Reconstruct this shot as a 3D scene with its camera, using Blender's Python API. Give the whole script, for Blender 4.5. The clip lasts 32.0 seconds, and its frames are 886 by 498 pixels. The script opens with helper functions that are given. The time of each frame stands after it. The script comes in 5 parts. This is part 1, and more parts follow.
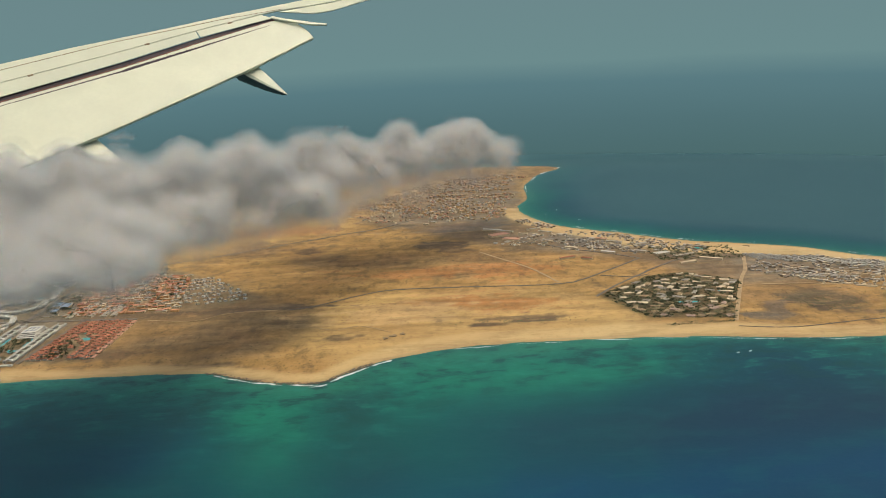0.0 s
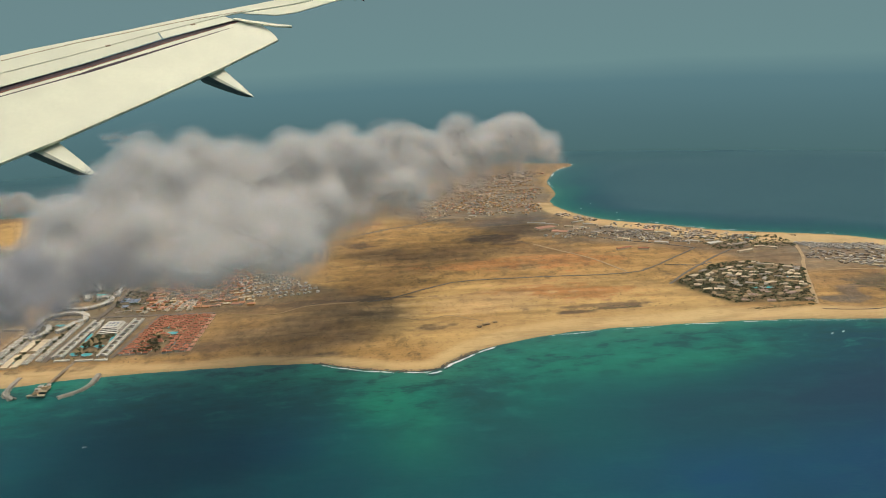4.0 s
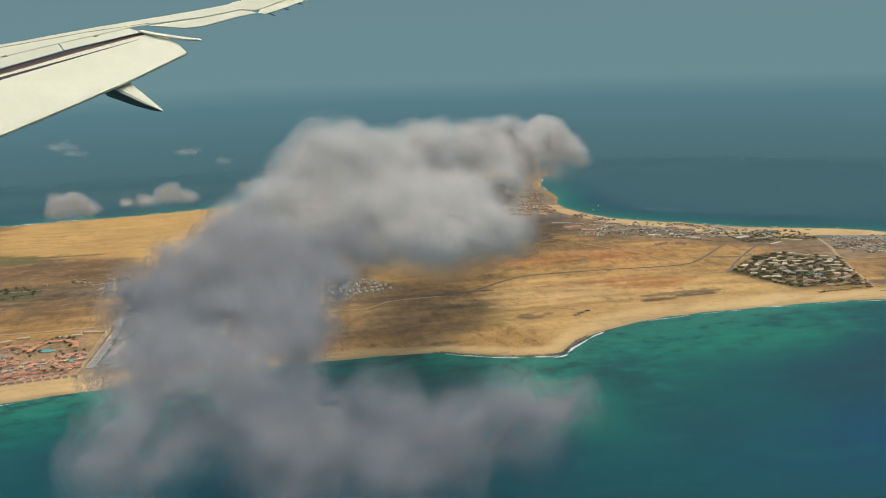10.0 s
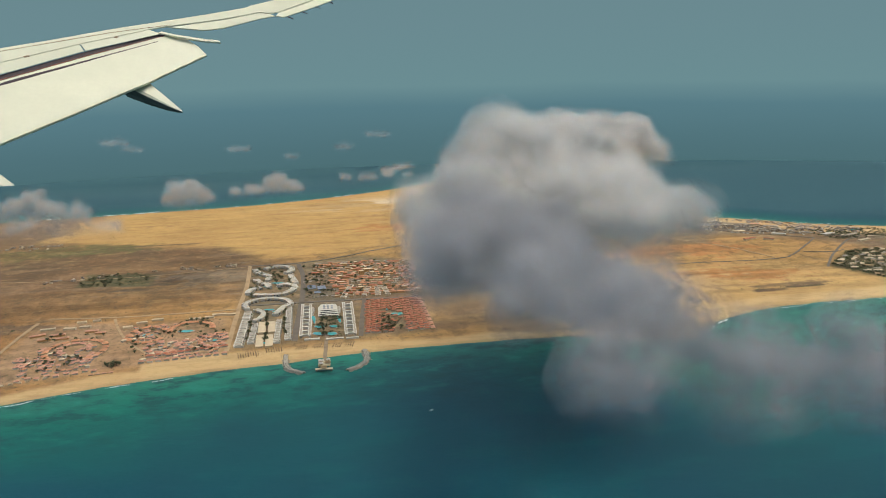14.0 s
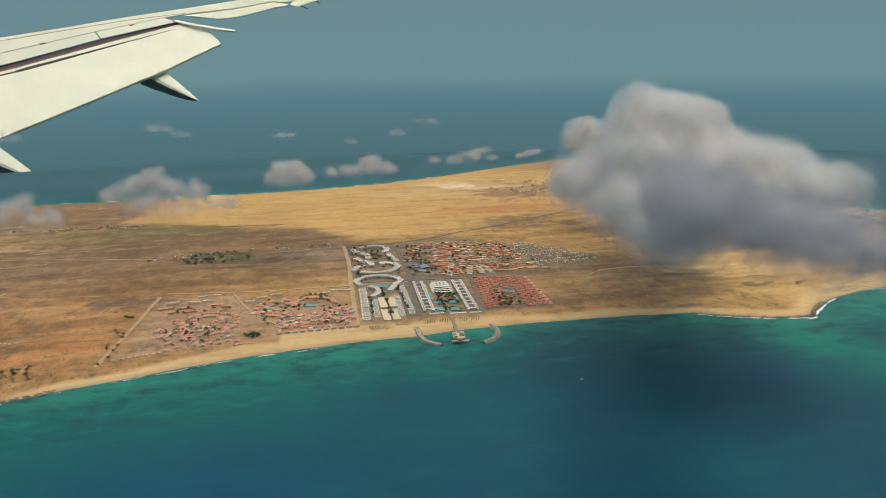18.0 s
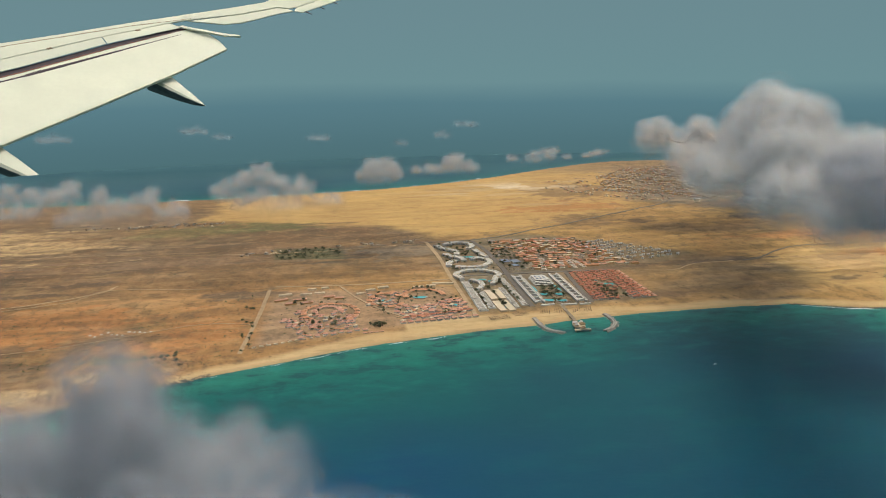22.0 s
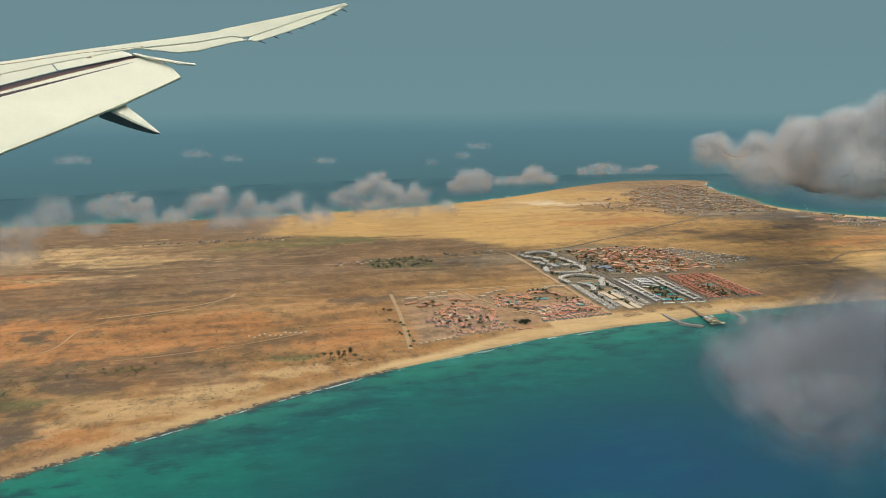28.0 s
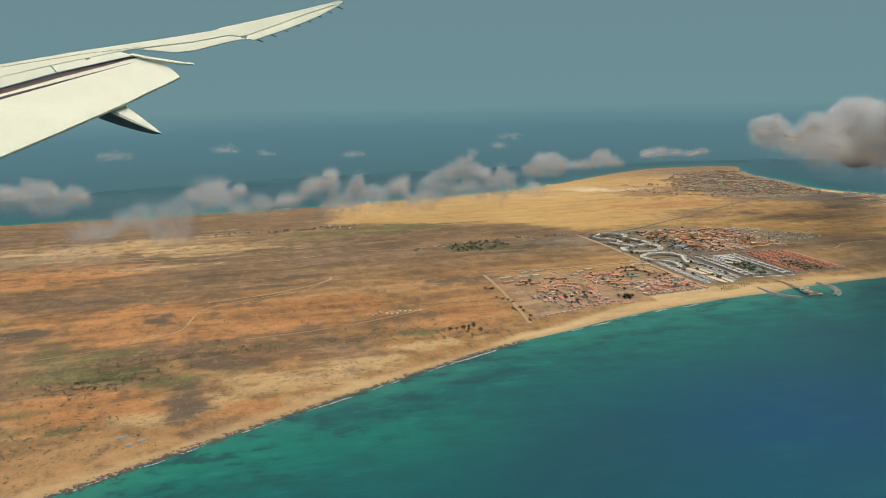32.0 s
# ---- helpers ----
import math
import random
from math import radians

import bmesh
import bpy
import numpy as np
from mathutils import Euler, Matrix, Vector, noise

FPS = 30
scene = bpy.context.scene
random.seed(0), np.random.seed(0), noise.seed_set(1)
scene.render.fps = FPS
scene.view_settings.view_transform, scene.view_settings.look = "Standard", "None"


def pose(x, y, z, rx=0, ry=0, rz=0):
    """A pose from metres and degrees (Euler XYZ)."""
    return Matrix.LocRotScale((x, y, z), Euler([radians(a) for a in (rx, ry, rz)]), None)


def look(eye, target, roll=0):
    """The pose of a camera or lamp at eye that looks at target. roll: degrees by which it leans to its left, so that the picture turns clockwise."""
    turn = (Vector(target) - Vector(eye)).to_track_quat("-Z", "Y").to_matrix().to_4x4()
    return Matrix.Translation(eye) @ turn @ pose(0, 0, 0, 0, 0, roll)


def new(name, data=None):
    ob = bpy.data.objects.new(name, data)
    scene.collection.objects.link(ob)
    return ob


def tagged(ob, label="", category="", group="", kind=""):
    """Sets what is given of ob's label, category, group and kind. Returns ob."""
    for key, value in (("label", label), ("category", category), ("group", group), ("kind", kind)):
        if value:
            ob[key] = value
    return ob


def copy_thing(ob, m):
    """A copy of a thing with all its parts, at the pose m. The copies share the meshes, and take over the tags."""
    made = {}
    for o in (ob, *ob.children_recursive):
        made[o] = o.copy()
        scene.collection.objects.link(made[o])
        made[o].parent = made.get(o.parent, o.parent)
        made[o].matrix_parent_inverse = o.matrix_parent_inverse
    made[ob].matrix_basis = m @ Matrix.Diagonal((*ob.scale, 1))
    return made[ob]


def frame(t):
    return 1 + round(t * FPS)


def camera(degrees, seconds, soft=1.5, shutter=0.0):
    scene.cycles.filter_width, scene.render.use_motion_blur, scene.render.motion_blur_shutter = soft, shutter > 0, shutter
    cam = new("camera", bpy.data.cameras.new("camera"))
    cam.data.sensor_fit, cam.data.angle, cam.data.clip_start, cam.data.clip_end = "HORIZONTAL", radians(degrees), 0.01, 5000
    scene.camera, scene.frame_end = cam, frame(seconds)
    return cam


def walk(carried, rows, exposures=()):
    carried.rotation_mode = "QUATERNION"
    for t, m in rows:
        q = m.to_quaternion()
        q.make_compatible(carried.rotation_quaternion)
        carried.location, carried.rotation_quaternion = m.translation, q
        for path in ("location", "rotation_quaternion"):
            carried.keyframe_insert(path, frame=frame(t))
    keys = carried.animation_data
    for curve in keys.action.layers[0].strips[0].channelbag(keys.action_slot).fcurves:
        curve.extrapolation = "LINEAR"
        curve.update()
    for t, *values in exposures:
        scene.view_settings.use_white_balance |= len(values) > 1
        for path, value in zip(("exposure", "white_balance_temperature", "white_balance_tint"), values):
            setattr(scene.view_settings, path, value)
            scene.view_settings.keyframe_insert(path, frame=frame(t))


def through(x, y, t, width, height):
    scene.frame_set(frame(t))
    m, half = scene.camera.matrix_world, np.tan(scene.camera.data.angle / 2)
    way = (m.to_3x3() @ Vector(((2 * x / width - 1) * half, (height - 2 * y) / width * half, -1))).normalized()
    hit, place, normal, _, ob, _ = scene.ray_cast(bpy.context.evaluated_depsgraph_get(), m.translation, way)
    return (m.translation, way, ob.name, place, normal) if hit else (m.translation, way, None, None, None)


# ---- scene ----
# The place is a model at about one fifth and a half of true size.
cam = camera(56.4, 32.0, soft=1.0)
ROWS = [
    (0.0, -2.82, 1.71, 120.60, 75.77, 2.69, -0.79),
    (0.5, -10.06, 1.25, 120.31, 75.86, 2.70, -0.67),
    (1.0, -17.30, 0.82, 120.02, 75.86, 2.63, -0.68),
    (1.5, -24.55, 0.42, 119.73, 75.80, 2.58, -0.72),
    (2.0, -31.81, 0.07, 119.45, 75.88, 2.60, -0.78),
    (2.5, -39.10, -0.22, 119.17, 75.94, 2.49, -0.96),
    (4.5, -68.40, -1.11, 118.03, 75.84, 2.58, -5.34),
    (5.0, -75.73, -1.26, 117.73, 75.99, 2.55, -6.70),
    (5.5, -83.04, -1.35, 117.41, 76.19, 2.48, -8.35),
    (6.0, -90.33, -1.36, 117.06, 76.29, 2.41, -10.19),
    (6.5, -97.61, -1.31, 116.69, 76.52, 2.40, -12.01),
    (7.0, -104.88, -1.22, 116.28, 76.68, 2.22, -12.46),
    (7.5, -112.14, -1.09, 115.83, 76.74, 2.14, -12.42),
    (8.0, -119.38, -0.95, 115.33, 76.75, 2.13, -12.45),
    (8.5, -126.62, -0.79, 114.80, 76.87, 2.05, -11.84),
    (9.0, -133.84, -0.63, 114.23, 76.71, 1.82, -11.22),
    (9.5, -141.04, -0.48, 113.62, 76.71, 1.95, -11.34),
    (10.0, -148.18, -0.33, 112.99, 76.79, 1.75, -11.15),
    (10.5, -155.26, -0.21, 112.35, 76.79, 1.54, -11.13),
    (11.0, -162.24, -0.15, 111.72, 76.88, 1.46, -10.94),
    (11.5, -169.12, -0.18, 111.13, 77.01, 1.41, -10.92),
    (12.0, -175.89, -0.26, 110.59, 77.10, 1.40, -10.92),
    (12.5, -182.56, -0.32, 110.05, 77.16, 1.24, -10.89),
    (13.0, -189.15, -0.34, 109.52, 77.20, 1.16, -10.71),
    (13.5, -195.68, -0.35, 109.01, 77.22, 1.21, -10.81),
    (14.0, -202.15, -0.37, 108.53, 77.19, 1.17, -10.78),
    (14.5, -208.56, -0.42, 108.10, 77.18, 1.14, -10.82),
    (16.5, -233.95, -0.69, 106.56, 76.87, 0.94, -10.58),
    (17.0, -240.26, -0.78, 106.21, 76.79, 0.94, -10.59),
    (17.5, -246.52, -0.90, 105.89, 76.69, 0.90, -10.63),
    (18.0, -252.75, -1.07, 105.58, 76.63, 0.72, -10.60),
    (18.5, -258.94, -1.30, 105.29, 76.61, 0.65, -10.75),
    (19.0, -265.13, -1.55, 105.00, 76.62, 0.53, -10.75),
    (19.5, -271.35, -1.84, 104.72, 76.65, 0.50, -10.80),
    (20.0, -277.64, -2.14, 104.43, 76.67, 0.42, -10.77),
    (20.5, -284.05, -2.44, 104.13, 76.71, 0.48, -10.84),
    (21.0, -290.59, -2.73, 103.81, 76.79, 0.52, -10.89),
    (21.5, -297.29, -2.97, 103.45, 76.88, 0.61, -10.95),
    (22.0, -304.15, -3.15, 103.04, 77.07, 0.57, -11.06),
    (22.5, -311.15, -3.28, 102.55, 77.92, 0.22, -11.39),
    (23.0, -318.29, -3.33, 101.97, 77.86, 0.17, -11.21),
    (23.5, -325.51, -3.30, 101.31, 77.90, -0.06, -11.26),
    (24.0, -332.79, -3.18, 100.60, 77.97, 0.02, -11.33),
    (24.5, -340.06, -2.99, 99.87, 77.83, -0.19, -11.44),
    (25.0, -347.26, -2.74, 99.14, 77.87, -0.14, -11.58),
    (25.5, -354.34, -2.43, 98.43, 78.06, -0.21, -11.95),
    (27.5, -382.11, -1.03, 95.71, 79.03, 0.09, -14.63),
    (28.0, -388.82, -0.65, 95.04, 79.14, 0.22, -15.35),
    (28.5, -395.31, -0.24, 94.38, 78.98, 0.21, -15.59),
    (29.0, -401.59, 0.19, 93.73, 78.95, 0.47, -15.92),
    (29.5, -407.72, 0.63, 93.09, 78.97, 0.56, -16.09),
    (30.0, -413.77, 1.04, 92.45, 78.90, 0.69, -16.05),
    (30.5, -419.81, 1.41, 91.84, 78.86, 0.84, -16.10),
    (31.0, -425.86, 1.74, 91.23, 78.87, 0.95, -16.12),
    (31.5, -431.91, 2.05, 90.62, 78.91, 1.02, -16.19),
    (32.0, -437.96, 2.35, 90.01, 78.91, 1.18, -16.16),
]
walk(cam, [(t, pose(x, y, z, rx, ry, rz)) for t, x, y, z, rx, ry, rz in ROWS],
     [(0.0, 0.29, 6900, 0), (4.0, 0.30, 6850, 0), (10.0, 0.31, 6500, 0), (32.0, 0.37, 6500, 0)])

# ---------------------------------------------------------------- light
SUN_UP, SUN_TURN = 79.0, 80.0
world = bpy.data.worlds.new("world")
scene.world = world
world.use_nodes = True
wn = world.node_tree
sky = wn.nodes.new("ShaderNodeTexSky")
sky.sky_type = 'NISHITA'
sky.sun_disc = False
sky.sun_elevation, sky.sun_rotation = radians(SUN_UP), radians(SUN_TURN)
sky.dust_density, sky.air_density = 6.0, 1.0
wn.nodes["Background"].inputs["Strength"].default_value = 0.15
wn.links.new(sky.outputs[0], wn.nodes["Background"].inputs[0])
sun = new("sun", bpy.data.lights.new("sun", 'SUN'))
sun.data.energy, sun.data.angle, sun.data.color = 0.42, radians(30.0), (1.0, 0.93, 0.81)
sa, se = radians(SUN_TURN), radians(SUN_UP)
sun.matrix_world = look((0, 0, 0), (-math.sin(sa) * math.cos(se), -math.cos(sa) * math.cos(se), -math.sin(se)))

# ---------------------------------------------------------------- small tools
rng = np.random.default_rng(7)
TABLE = rng.random(4096)


def hashed(i, j, k):
    return TABLE[(i * 73 + j * 179 + k * 283 + (i * j) % 97 + (j * k) % 89) % 4096]


def vnoise(x, y, z=0.0):
    """Smooth noise from 0 to 1 on arrays."""
    x, y, z = np.broadcast_arrays(np.asarray(x, float), y, z)
    i, j, k = (np.floor(a).astype(np.int64) for a in (x, y, z))
    u, v, w = x - i, y - j, z - k
    u, v, w = (a * a * (3 - 2 * a) for a in (u, v, w))
    out = 0
    for a in (0, 1):
        for b in (0, 1):
            for c in (0, 1):
                out = out + hashed(i + a, j + b, k + c) * (u if a else 1 - u) * (v if b else 1 - v) * (w if c else 1 - w)
    return out


def fbm(x, y, z=0.0, octaves=4):
    total, amp, size = 0, 0.5, 1.0
    for o in range(octaves):
        total = total + amp * vnoise(np.asarray(x) * size + 17 * o, np.asarray(y) * size - 31 * o, np.asarray(z) * size + 7 * o)
        amp, size = amp / 2, size * 2.03
    return total / (1 - 0.5 ** octaves)


def step(a, b, x):
    t = np.clip((np.asarray(x, float) - a) / (b - a), 0, 1)
    return t * t * (3 - 2 * t)


def curve(points, n=8, closed=False):
    """A smooth line through the points."""
    p = np.array(points, float)
    q = np.vstack([p[-1], p, p[:2]]) if closed else np.vstack([2 * p[0] - p[1], p, 2 * p[-1] - p[-2]])
    out = []
    for i in range(1, len(q) - 2):
        for t in np.arange(n) / n:
            a, b, c, d = q[i - 1:i + 3]
            out.append(0.5 * (2 * b + (c - a) * t + (2 * a - 5 * b + 4 * c - d) * t * t + (3 * b - a - 3 * c + d) * t ** 3))
    return np.array(out if closed else out + [p[-1]])


def to_line(x, y, line, closed=False):
    """Distance from places to a line, and whether they lie inside it."""
    shape = np.shape(x)
    x, y = np.ravel(x), np.ravel(y)
    best, inside = np.full(x.shape, 1e18), np.zeros(x.shape, bool)
    ends = np.roll(line, -1, axis=0) if closed else line[1:]
    for (ax, ay), (bx, by) in zip(line, ends):
        dx, dy = bx - ax, by - ay
        t = np.clip(((x - ax) * dx + (y - ay) * dy) / (dx * dx + dy * dy + 1e-12), 0, 1)
        best = np.minimum(best, (x - ax - t * dx) ** 2 + (y - ay - t * dy) ** 2)
        if closed and ay != by:
            inside ^= ((ay > y) != (by > y)) & (x < ax + (y - ay) * dx / dy)
    return np.sqrt(best).reshape(shape), inside.reshape(shape)


def zone(x, y, points, soft):
    """1 inside an outline, 0 outside, with a soft edge."""
    d, inside = to_line(x, y, np.array(points, float), True)
    return step(-soft, soft, np.where(inside, d, -d))


def mesh_of(name, verts, faces, material=None, smooth=False):
    me = bpy.data.meshes.new(name)
    me.from_pydata([tuple(v) for v in verts], [], [tuple(f) for f in faces])
    if material:
        me.materials.append(material)
    if smooth:
        me.shade_smooth()
    me.update()
    return me


def part(name, bm, material, parent, label=""):
    me = bpy.data.meshes.new(name)
    bm.normal_update()
    bm.to_mesh(me)
    bm.free()
    me.materials.append(material)
    ob = new(name, me)
    ob.parent = parent
    return tagged(ob, label)


def grid_mesh(name, xs, ys, height, material):
    X, Y = np.meshgrid(xs, ys)
    Z = height(X, Y)
    nx, ny = len(xs), len(ys)
    me = bpy.data.meshes.new(name)
    k = (np.arange(ny - 1)[:, None] * nx + np.arange(nx - 1)).ravel()
    quads = np.stack([k, k + 1, k + nx + 1, k + nx], 1).ravel().astype(np.int32)
    me.vertices.add(nx * ny)
    me.vertices.foreach_set("co", np.stack([X, Y, Z], -1).ravel().astype(np.float32))
    me.loops.add(len(quads))
    me.loops.foreach_set("vertex_index", quads)
    me.polygons.add(len(k))
    me.polygons.foreach_set("loop_start", np.arange(0, len(quads), 4, dtype=np.int32))
    me.update(calc_edges=True)
    me.shade_smooth()
    me.materials.append(material)
    return me, X, Y


def add_color(me, name, rgb):
    a = me.color_attributes.new(name, 'FLOAT_COLOR', 'POINT')
    flat = np.ones((len(me.vertices), 4), np.float32)
    flat[:, :3] = np.reshape(rgb, (-1, 3))
    a.data.foreach_set("color", flat.ravel())


def add_value(me, name, values):
    me.attributes.new(name, 'FLOAT', 'POINT').data.foreach_set("value", np.ravel(values).astype(np.float32))


# ---------------------------------------------------------------- materials
class Nodes:
    def __init__(self, name):
        self.mat = bpy.data.materials.new(name)
        self.mat.use_nodes = True
        self.tree = self.mat.node_tree
        self.tree.nodes.clear()
        self.out = self.add("OutputMaterial")

    def add(self, kind, **values):
        node = self.tree.nodes.new("ShaderNode" + kind)
        for key, value in values.items():
            node.inputs[key.replace("_", " ")].default_value = value
        return node

    def link(self, a, b):
        self.tree.links.new(a, b)

    def coords(self, scale=(1, 1, 1)):
        c, m = self.add("TexCoord"), self.add("Mapping")
        m.inputs["Scale"].default_value = scale
        self.link(c.outputs["Object"], m.inputs[0])
        return m.outputs[0]

    def noise(self, scale, detail=5.0, rough=0.55, where=None, stretch=(1, 1, 1)):
        n = self.add("TexNoise", Scale=scale, Detail=detail, Roughness=rough)
        self.link(where or self.coords(stretch), n.inputs["Vector"])
        return n.outputs["Fac"]

    def ramp(self, value, stops):
        r = self.add("ValToRGB")
        e = r.color_ramp.elements
        while len(e) < len(stops):
            e.new(0.5)
        for el, (p, c) in zip(e, stops):
            el.position = p
            el.color = (*c, 1) if len(c) == 3 else c
        self.link(value, r.inputs[0])
        return r.outputs[0]

    def level(self, value, a, b, c=0.0, d=1.0):
        m = self.add("MapRange", From_Min=a, From_Max=b, To_Min=c, To_Max=d)
        self.link(value, m.inputs[0])
        return m.outputs[0]

    def math(self, op, a, b):
        m = self.add("Math")
        m.operation = op
        for s, v in zip(m.inputs, (a, b)):
            if isinstance(v, (int, float)):
                s.default_value = v
            else:
                self.link(v, s)
        return m.outputs[0]

    def mix(self, fac, a, b, mode='MIX'):
        m = self.add("Mix")
        m.data_type, m.blend_type = 'RGBA', mode
        for s, v in ((m.inputs[0], fac), (m.inputs[6], a), (m.inputs[7], b)):
            if isinstance(v, (int, float)):
                s.default_value = v
            elif isinstance(v, tuple):
                s.default_value = (*v, 1)
            else:
                self.link(v, s)
        return m.outputs[2]

    def attr(self, name):
        a = self.add("Attribute")
        a.attribute_name = name
        return a

    def surface(self, color, rough=0.8, metal=0.0, bump=None, height=0.1, spec=0.3):
        p = self.add("BsdfPrincipled", Roughness=0.8, Metallic=metal)
        p.inputs["Specular IOR Level"].default_value = spec
        if isinstance(rough, (int, float)):
            p.inputs["Roughness"].default_value = rough
        else:
            self.link(rough, p.inputs["Roughness"])
        if isinstance(color, tuple):
            p.inputs["Base Color"].default_value = (*color, 1)
        else:
            self.link(color, p.inputs["Base Color"])
        if bump is not None:
            b = self.add("Bump", Strength=0.6, Distance=height)
            self.link(bump, b.inputs["Height"])
            self.link(b.outputs[0], p.inputs["Normal"])
        self.link(p.outputs[0], self.out.inputs[0])
        return self.mat


def plain(name, color, rough=0.8, vary=0.18, scale=0.8, spec=0.3, metal=0.0):
    """A painted or natural surface with two scales of unevenness and a shade of its own for each piece."""
    n = Nodes(name)
    info = n.add("ObjectInfo")
    a = n.noise(scale, 4)
    b = n.noise(scale * 9, 3)
    dark = tuple(c * (1 - vary) for c in color)
    light = tuple(min(1, c * (1 + vary)) for c in color)
    c = n.mix(n.level(a, 0.3, 0.7), dark, light)
    c = n.mix(n.level(b, 0.35, 0.75, 0, 0.35), c, tuple(x * (1 - 1.6 * vary) for x in color))
    c = n.mix(n.level(info.outputs["Random"], 0, 1, 0, 0.3), c, tuple(x * 0.72 for x in color))
    return n.surface(c, rough, metal, b, 0.02, spec)


def ground_material():
    n = Nodes("dry_ground")
    base = n.attr("tint").outputs["Color"]
    wide = n.noise(0.02, 8, 0.62)
    mid = n.noise(0.12, 12, 0.78, stretch=(1, 0.7, 1))
    fine = n.noise(1.1, 8, 0.75)
    specks = n.noise(0.75, 3, 0.5)
    ripples = n.noise(0.07, 10, 0.72, stretch=(0.45, 1.9, 1))
    c = n.mix(n.level(wide, 0.42, 0.62, 0, 0.25), base, (0.29, 0.145, 0.060))
    rough_land = n.attr("scrub").outputs["Fac"]
    c = n.mix(n.level(ripples, 0.50, 0.62, 0, 0.32), c, (0.185, 0.110, 0.050))
    c = n.mix(n.level(ripples, 0.48, 0.38, 0, 0.25), c, (0.46, 0.300, 0.135))
    c = n.mix(n.math('MULTIPLY', rough_land, n.level(mid, 0.50, 0.62, 0, 0.70)), c, (0.110, 0.080, 0.048))
    c = n.mix(n.math('MULTIPLY', rough_land, n.level(mid, 0.46, 0.34, 0, 0.42)), c, (0.42, 0.245, 0.115))
    grit = n.noise(0.30, 12, 0.85, stretch=(1, 0.7, 1))
    c = n.mix(n.math('MULTIPLY', n.level(rough_land, 0, 1, 0.35, 1.0), n.level(grit, 0.52, 0.62, 0, 0.55)), c, (0.125, 0.082, 0.044))
    c = n.mix(n.level(grit, 0.47, 0.34, 0, 0.30), c, (0.49, 0.33, 0.16))
    c = n.mix(n.level(fine, 0.55, 0.70, 0, 0.35), c, (0.15, 0.095, 0.05))
    c = n.mix(n.math('MULTIPLY', rough_land, n.level(specks, 0.645, 0.68, 0, 0.75)), c, (0.080, 0.072, 0.038))
    return n.surface(c, 0.95, 0, fine, 0.25, 0.1)


def sea_material():
    n = Nodes("sea_water")
    base = n.attr("tint").outputs["Color"]
    wide = n.noise(0.012, 6, 0.6)
    mid = n.noise(0.055, 6, 0.6, stretch=(0.8, 1.5, 1))
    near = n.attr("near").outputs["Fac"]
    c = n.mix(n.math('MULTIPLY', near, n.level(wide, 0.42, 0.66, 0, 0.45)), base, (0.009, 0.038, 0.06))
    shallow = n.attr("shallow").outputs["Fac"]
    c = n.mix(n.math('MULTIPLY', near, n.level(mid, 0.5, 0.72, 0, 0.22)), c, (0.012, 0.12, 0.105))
    reef = n.noise(0.10, 8, 0.68, stretch=(0.7, 1.2, 1))
    c = n.mix(n.math('MULTIPLY', shallow, n.level(reef, 0.50, 0.60, 0, 0.85)), c, (0.010, 0.046, 0.046))
    c = n.mix(n.math('MULTIPLY', shallow, n.level(reef, 0.46, 0.34, 0, 0.5)), c, (0.030, 0.20, 0.15))
    chop = n.noise(0.5, 5, 0.7, stretch=(1, 2, 1))
    mat = n.surface(c, 0.45, 0, chop, 0.08, 0.09)
    # gloss fades out with near, so the hazed far water stays matt
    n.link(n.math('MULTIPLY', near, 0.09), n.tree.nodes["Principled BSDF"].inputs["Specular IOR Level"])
    return mat


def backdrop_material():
    """Glowing backdrop with the haze painted in: dim sea low down, a paler band at the skyline, grey-blue air above."""
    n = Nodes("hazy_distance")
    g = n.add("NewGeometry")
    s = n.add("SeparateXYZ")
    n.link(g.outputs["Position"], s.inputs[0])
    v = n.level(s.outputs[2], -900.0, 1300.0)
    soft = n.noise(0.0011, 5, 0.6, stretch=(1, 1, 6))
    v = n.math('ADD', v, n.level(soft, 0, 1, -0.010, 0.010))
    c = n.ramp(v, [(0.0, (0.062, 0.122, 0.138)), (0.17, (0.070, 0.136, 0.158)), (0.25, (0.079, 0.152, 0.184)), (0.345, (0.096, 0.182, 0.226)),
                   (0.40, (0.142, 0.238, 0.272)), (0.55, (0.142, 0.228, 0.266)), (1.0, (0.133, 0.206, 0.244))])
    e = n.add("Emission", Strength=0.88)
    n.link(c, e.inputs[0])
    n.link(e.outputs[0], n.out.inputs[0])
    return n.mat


def cloud_material(name, color, through=0.4, grain=0.09, torn=0.75):
    """Vapour: part lets the light through, part throws it back, torn by wisps of two sizes."""
    n = Nodes(name)
    thin = n.attr("thin").outputs["Fac"]
    wisps, lace = n.noise(grain, 6, 0.6), n.noise(grain * 4, 5, 0.6)
    holes = n.math('MULTIPLY', n.level(wisps, 0.36, 0.60, 1 - torn, 1.25), n.level(lace, 0.34, 0.62, 1 - torn * 0.7, 1.15))
    a = n.math('MULTIPLY', thin, holes)
    d = n.add("BsdfDiffuse", Color=(*color, 1), Roughness=1.0)
    t = n.add("BsdfTranslucent", Color=(*color, 1))
    both, see, mixed = n.add("MixShader", Fac=through), n.add("BsdfTransparent"), n.add("MixShader")
    n.link(d.outputs[0], both.inputs[1])
    n.link(t.outputs[0], both.inputs[2])
    n.link(a, mixed.inputs[0])
    n.link(see.outputs[0], mixed.inputs[1])
    n.link(both.outputs[0], mixed.inputs[2])
    n.link(mixed.outputs[0], n.out.inputs[0])
    return n.mat


